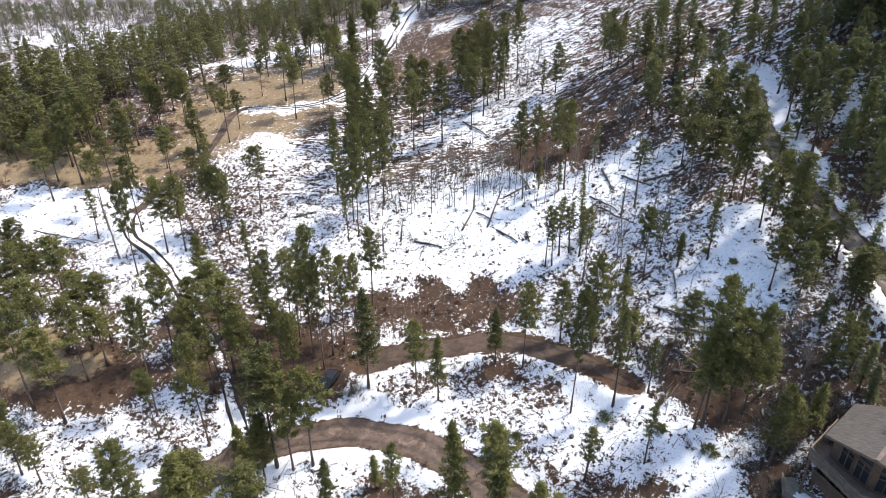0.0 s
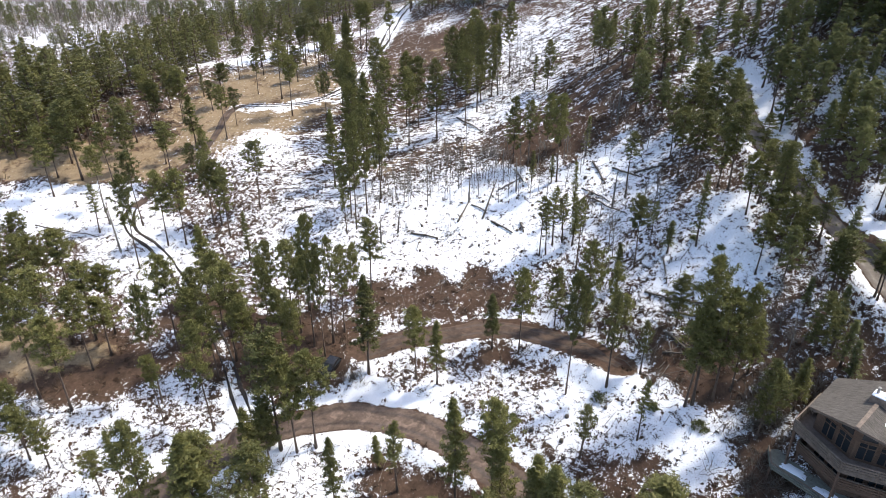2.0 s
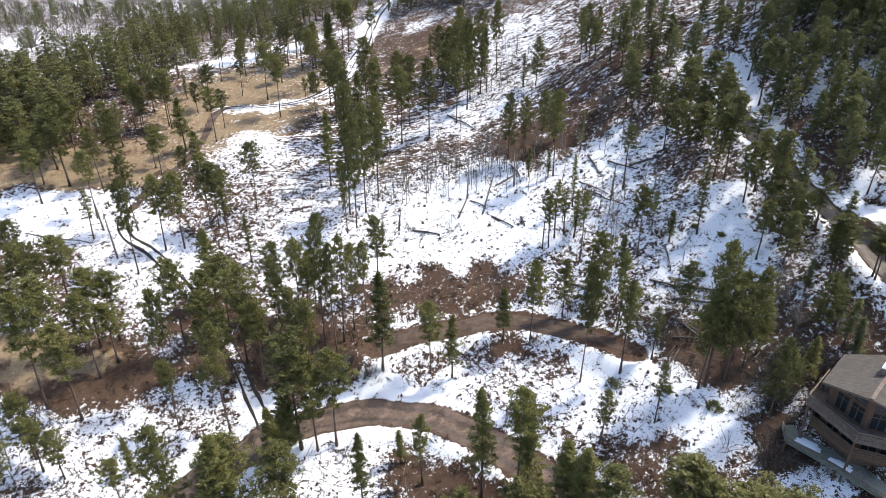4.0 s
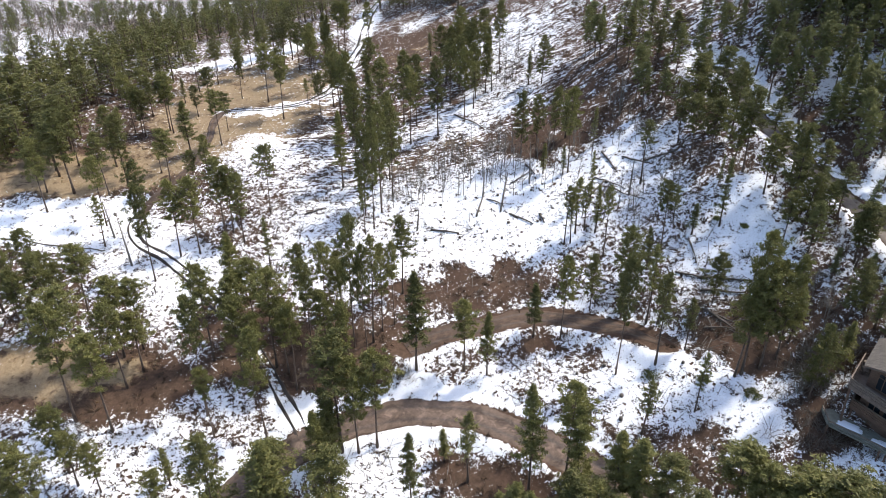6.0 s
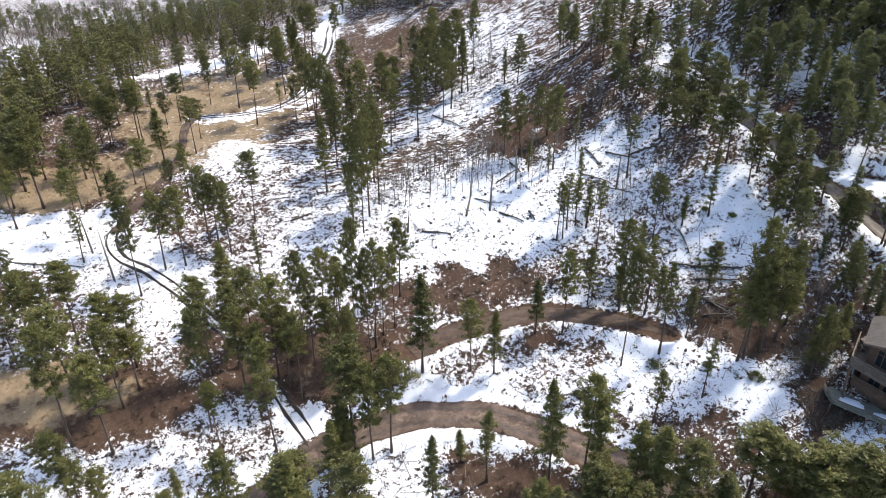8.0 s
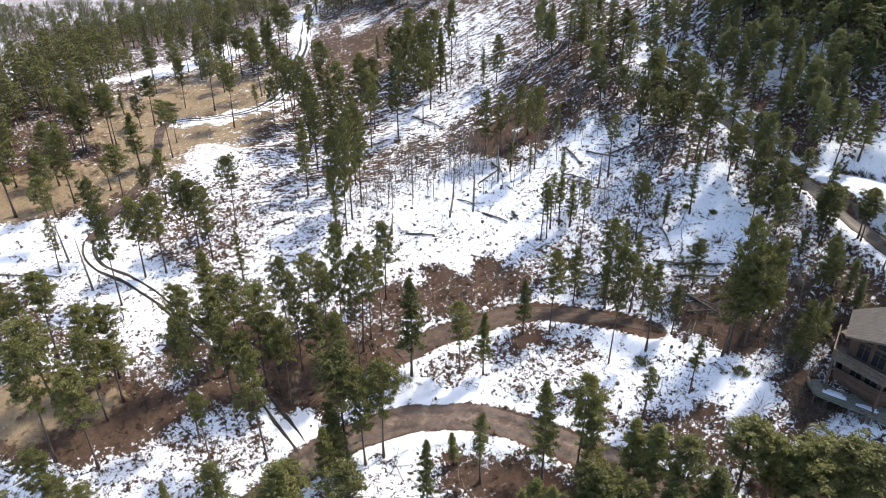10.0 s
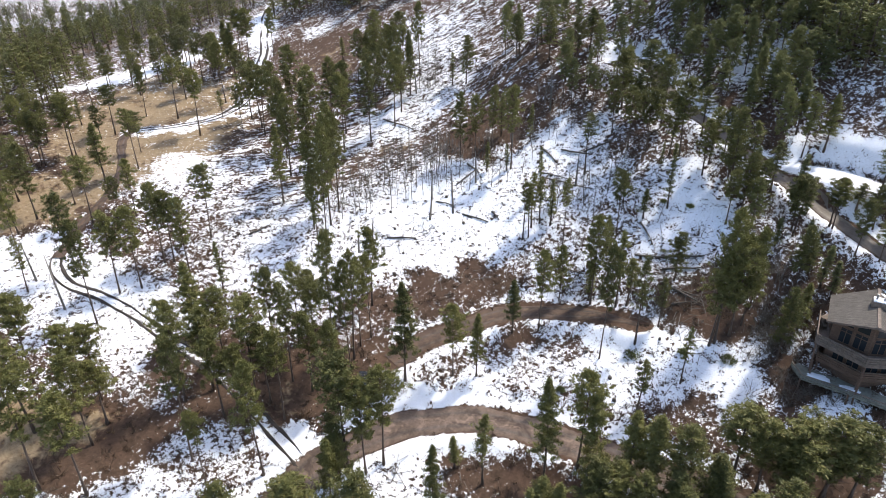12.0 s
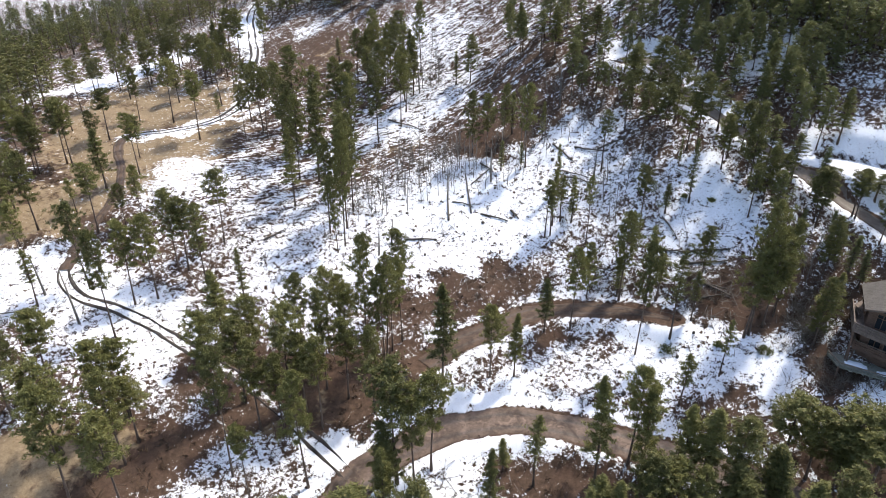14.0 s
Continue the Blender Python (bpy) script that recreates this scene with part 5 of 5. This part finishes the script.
    # struts from the deck's corner to the foot
    part("strut", mesh_of("strut", *beam((-5.1, 1.5, 9.8), (-4.6, 0.6, 3.9), 0.16, 0.16), M_TIMBER), house)
    # chimney with snow and pipes
    ch = part("chimney", mesh_of("chimney", *box(-0.75, 4.2, 13.6, 0.95, 5.4, 15.25), M_STONE), house, "low wide chimney")
    part("chimney_snow", mesh_of("chimney_snow", *box(-0.70, 4.25, 15.25, 0.9, 5.35, 15.38), M_SNOW), ch, "cap of snow")
    for x, h in ((-0.4, 0.65), (0.35, 0.45), (0.7, 0.6)):
        part("flue_pipe", mesh_of("flue_pipe", *tube([(x, 4.8, 15.3), (x, 4.8, 15.3 + h), (x, 4.8, 15.36 + h)], [0.12, 0.12, 0.16], 9), M_METAL), ch)
    return tagged(house, "brown timber chalet with grey shingle roof and tiered decks", "house")


def snow_sheet(name, x0, y0, x1, y1, zf, seed, label):
    """A thin ragged sheet of snow lying on a sloping or level plane of the house."""
    rng = np.random.RandomState(seed)
    n = 30
    cx, cy = (x0 + x1) / 2, (y0 + y1) / 2
    rim = []
    for k in range(n):
        a = 6.28318 * k / n
        r = 1 + 0.16 * math.sin(3 * a + seed) + 0.1 * math.sin(7 * a + 2 * seed) + rng.uniform(-0.07, 0.07)
        rim.append((cx + (x1 - x0) / 2 * r * math.copysign(abs(math.cos(a)) ** 0.7, math.cos(a)), cy + (y1 - y0) / 2 * r * math.copysign(abs(math.sin(a)) ** 0.7, math.sin(a))))
    v = [(x, y, zf(x) + 0.05) for x, y in rim] + [(cx + (x - cx) * 0.8, cy + (y - cy) * 0.8, zf(cx + (x - cx) * 0.8) + 0.13) for x, y in rim]
    f = [(k, (k + 1) % n, n + (k + 1) % n, n + k) for k in range(n)] + [tuple(range(n, 2 * n))]
    ob = new(name, mesh_of(name, v, f, M_SNOW, True))
    ob.matrix_basis = bpy.data.objects["house"].matrix_basis.copy()
    return tagged(ob, label, "snow")


build_house()
roof_z = lambda x: 14.7 - abs(x) * 0.444
snow_sheet("roof_snow", 0.3, 5.8, 3.6, 8.2, roof_z, 1, "sheet of old snow on the shingle roof")
snow_sheet("roof_snow", 1.2, 2.4, 3.2, 4.6, roof_z, 2, "sheet of old snow on the shingle roof")
snow_sheet("deck_snow", -5.0, 0.1, -2.6, 1.3, lambda x: 5.52, 3, "snow left on the low deck boards")
snow_sheet("deck_snow", -1.6, -0.4, 0.6, 0.6, lambda x: 5.52, 4, "snow left on the low deck boards")


def deck_chair(x, y, turn):
    ch = new("deck_chair")
    part("seat", mesh_of("seat", *box(-0.28, -0.26, 0.38, 0.28, 0.26, 0.43), M_GREY_TIMBER), ch)
    part("backrest", mesh_of("backrest", *join([beam((-0.24 + 0.16 * i, 0.24, 0.42), (-0.24 + 0.16 * i, 0.42, 1.0), 0.11, 0.03) for i in range(4)]), M_GREY_TIMBER), ch)
    for i in (-1, 1):
        for j in (-1, 1):
            part("leg", mesh_of("leg", *box(0.25 * i - 0.03, 0.22 * j - 0.03, 0, 0.25 * i + 0.03, 0.22 * j + 0.03, 0.38), M_GREY_TIMBER), ch)
    p = HOUSE_AT + AX * x + AY * y
    ch.matrix_basis = Matrix.LocRotScale((p.x, p.y, 10.0 + HOUSE_UP), Euler((0, 0, turn)), None)
    return tagged(ch, "slatted grey wooden deck chair on the upper deck", "chair", "deck chairs")


deck_chair(-4.6, 4.6, 1.2)
deck_chair(-4.6, 5.6, 1.7)


# ---- parked car under the pines ----
def build_car(x, y, turn):
    car = new("parked_car")
    prof = ((-2.15, 0.45), (-2.2, 0.85), (-1.95, 1.02), (-1.0, 1.1), (-0.35, 1.62), (1.25, 1.68), (1.95, 1.1), (2.15, 0.95), (2.15, 0.45))
    n = len(prof)
    v = [(w * (0.88 if z <= 1.1 else 0.70), px, z) for w in (-1, 1) for px, z in prof]
    f = [tuple(range(n)), tuple(range(n, 2 * n))[::-1]] + [(i, n + i, n + (i + 1) % n, (i + 1) % n) for i in range(n)]
    body = part("body", mesh_of("body", v, f, M_BLACK), car, "dark body with dusting of snow")
    mod = body.modifiers.new("bevel", "BEVEL")
    mod.width, mod.segments = 0.06, 2
    for s in (-1, 1):
        part("side_window", mesh_of("side_window", [(s * 0.868, -0.75, 1.13), (s * 0.868, 1.65, 1.13), (s * 0.725, 1.2, 1.58), (s * 0.725, -0.3, 1.56)], [(0, 1, 2, 3) if s > 0 else (3, 2, 1, 0)], M_GLASS), car)
        for py in (-1.35, 1.35):
            wheel = part("wheel", mesh_of("wheel", *tube([(s * 0.70, py, 0.34), (s * 0.93, py, 0.34)], [0.34, 0.34], 16), M_RUBBER, True), car)
            part("rim", mesh_of("rim", *tube([(s * 0.92, py, 0.34), (s * 0.95, py, 0.34)], [0.2, 0.18], 12), M_METAL), wheel)
        part("headlight", mesh_of("headlight", *box(s * 0.62 - 0.14, -2.22, 0.7, s * 0.62 + 0.14, -2.16, 0.84), M_METAL), car)
        part("mirror", mesh_of("mirror", *box(s * 0.98 - 0.09, -0.72, 1.1, s * 0.98 + 0.09, -0.6, 1.24), M_BLACK), car)
    part("windscreen", mesh_of("windscreen", [(-0.72, -0.96, 1.15), (0.72, -0.96, 1.15), (0.60, -0.40, 1.60), (-0.60, -0.40, 1.60)], [(0, 1, 2, 3)], M_GLASS), car)
    part("rear_window", mesh_of("rear_window", [(-0.60, 1.32, 1.66), (0.60, 1.32, 1.66), (0.72, 1.92, 1.16), (-0.72, 1.92, 1.16)], [(0, 1, 2, 3)], M_GLASS), car)
    car.matrix_basis = pose(x, y, ground_z(x, y) + 0.10, 0, 0, turn)
    return tagged(car, "black car parked on brown earth under pines", "car")


build_car(-15.0, 66.0, -24)


# ---- power line over the far meadow ----
def power_pole(x, y, tall):
    pole = new("power_pole")
    part("pole", mesh_of("pole", *tube([(0, 0, -0.5), (0, 0, tall + 0.6)], [0.17, 0.11], 9), M_GREY_BARK, True), pole)
    for drop in (0.0, 0.8, 1.6, 2.8):
        part("insulator", mesh_of("insulator", *beam((-0.12, -0.1, tall - drop), (0.12, 0.1, tall - drop), 0.09, 0.09), M_METAL), pole)
    pole.location = (x, y, ground_z(x, y))
    return tagged(pole, "tall grey wooden power pole with insulators", "power pole", "power poles")


POLES = ((-102, 99, 14.6), (8, 194, 11.0))
ends = []
for x, y, tall in POLES:
    power_pole(x, y, tall)
    ends.append(ground_z(x, y) + tall)
for drop in (0.0, 0.8, 1.6, 2.8):
    pts = []
    for s in np.linspace(0, 1, 25):
        pts.append((POLES[0][0] + (POLES[1][0] - POLES[0][0]) * s, POLES[0][1] + (POLES[1][1] - POLES[0][1]) * s, ends[0] + (ends[1] - ends[0]) * s - 13.0 * s * (1 - s) - drop))
    tagged(new("power_cable", mesh_of("power_cable", *tube(pts, [0.008] * 25, 4), M_WIRE)), "thin pale overhead power cable", "cable", "power cables")
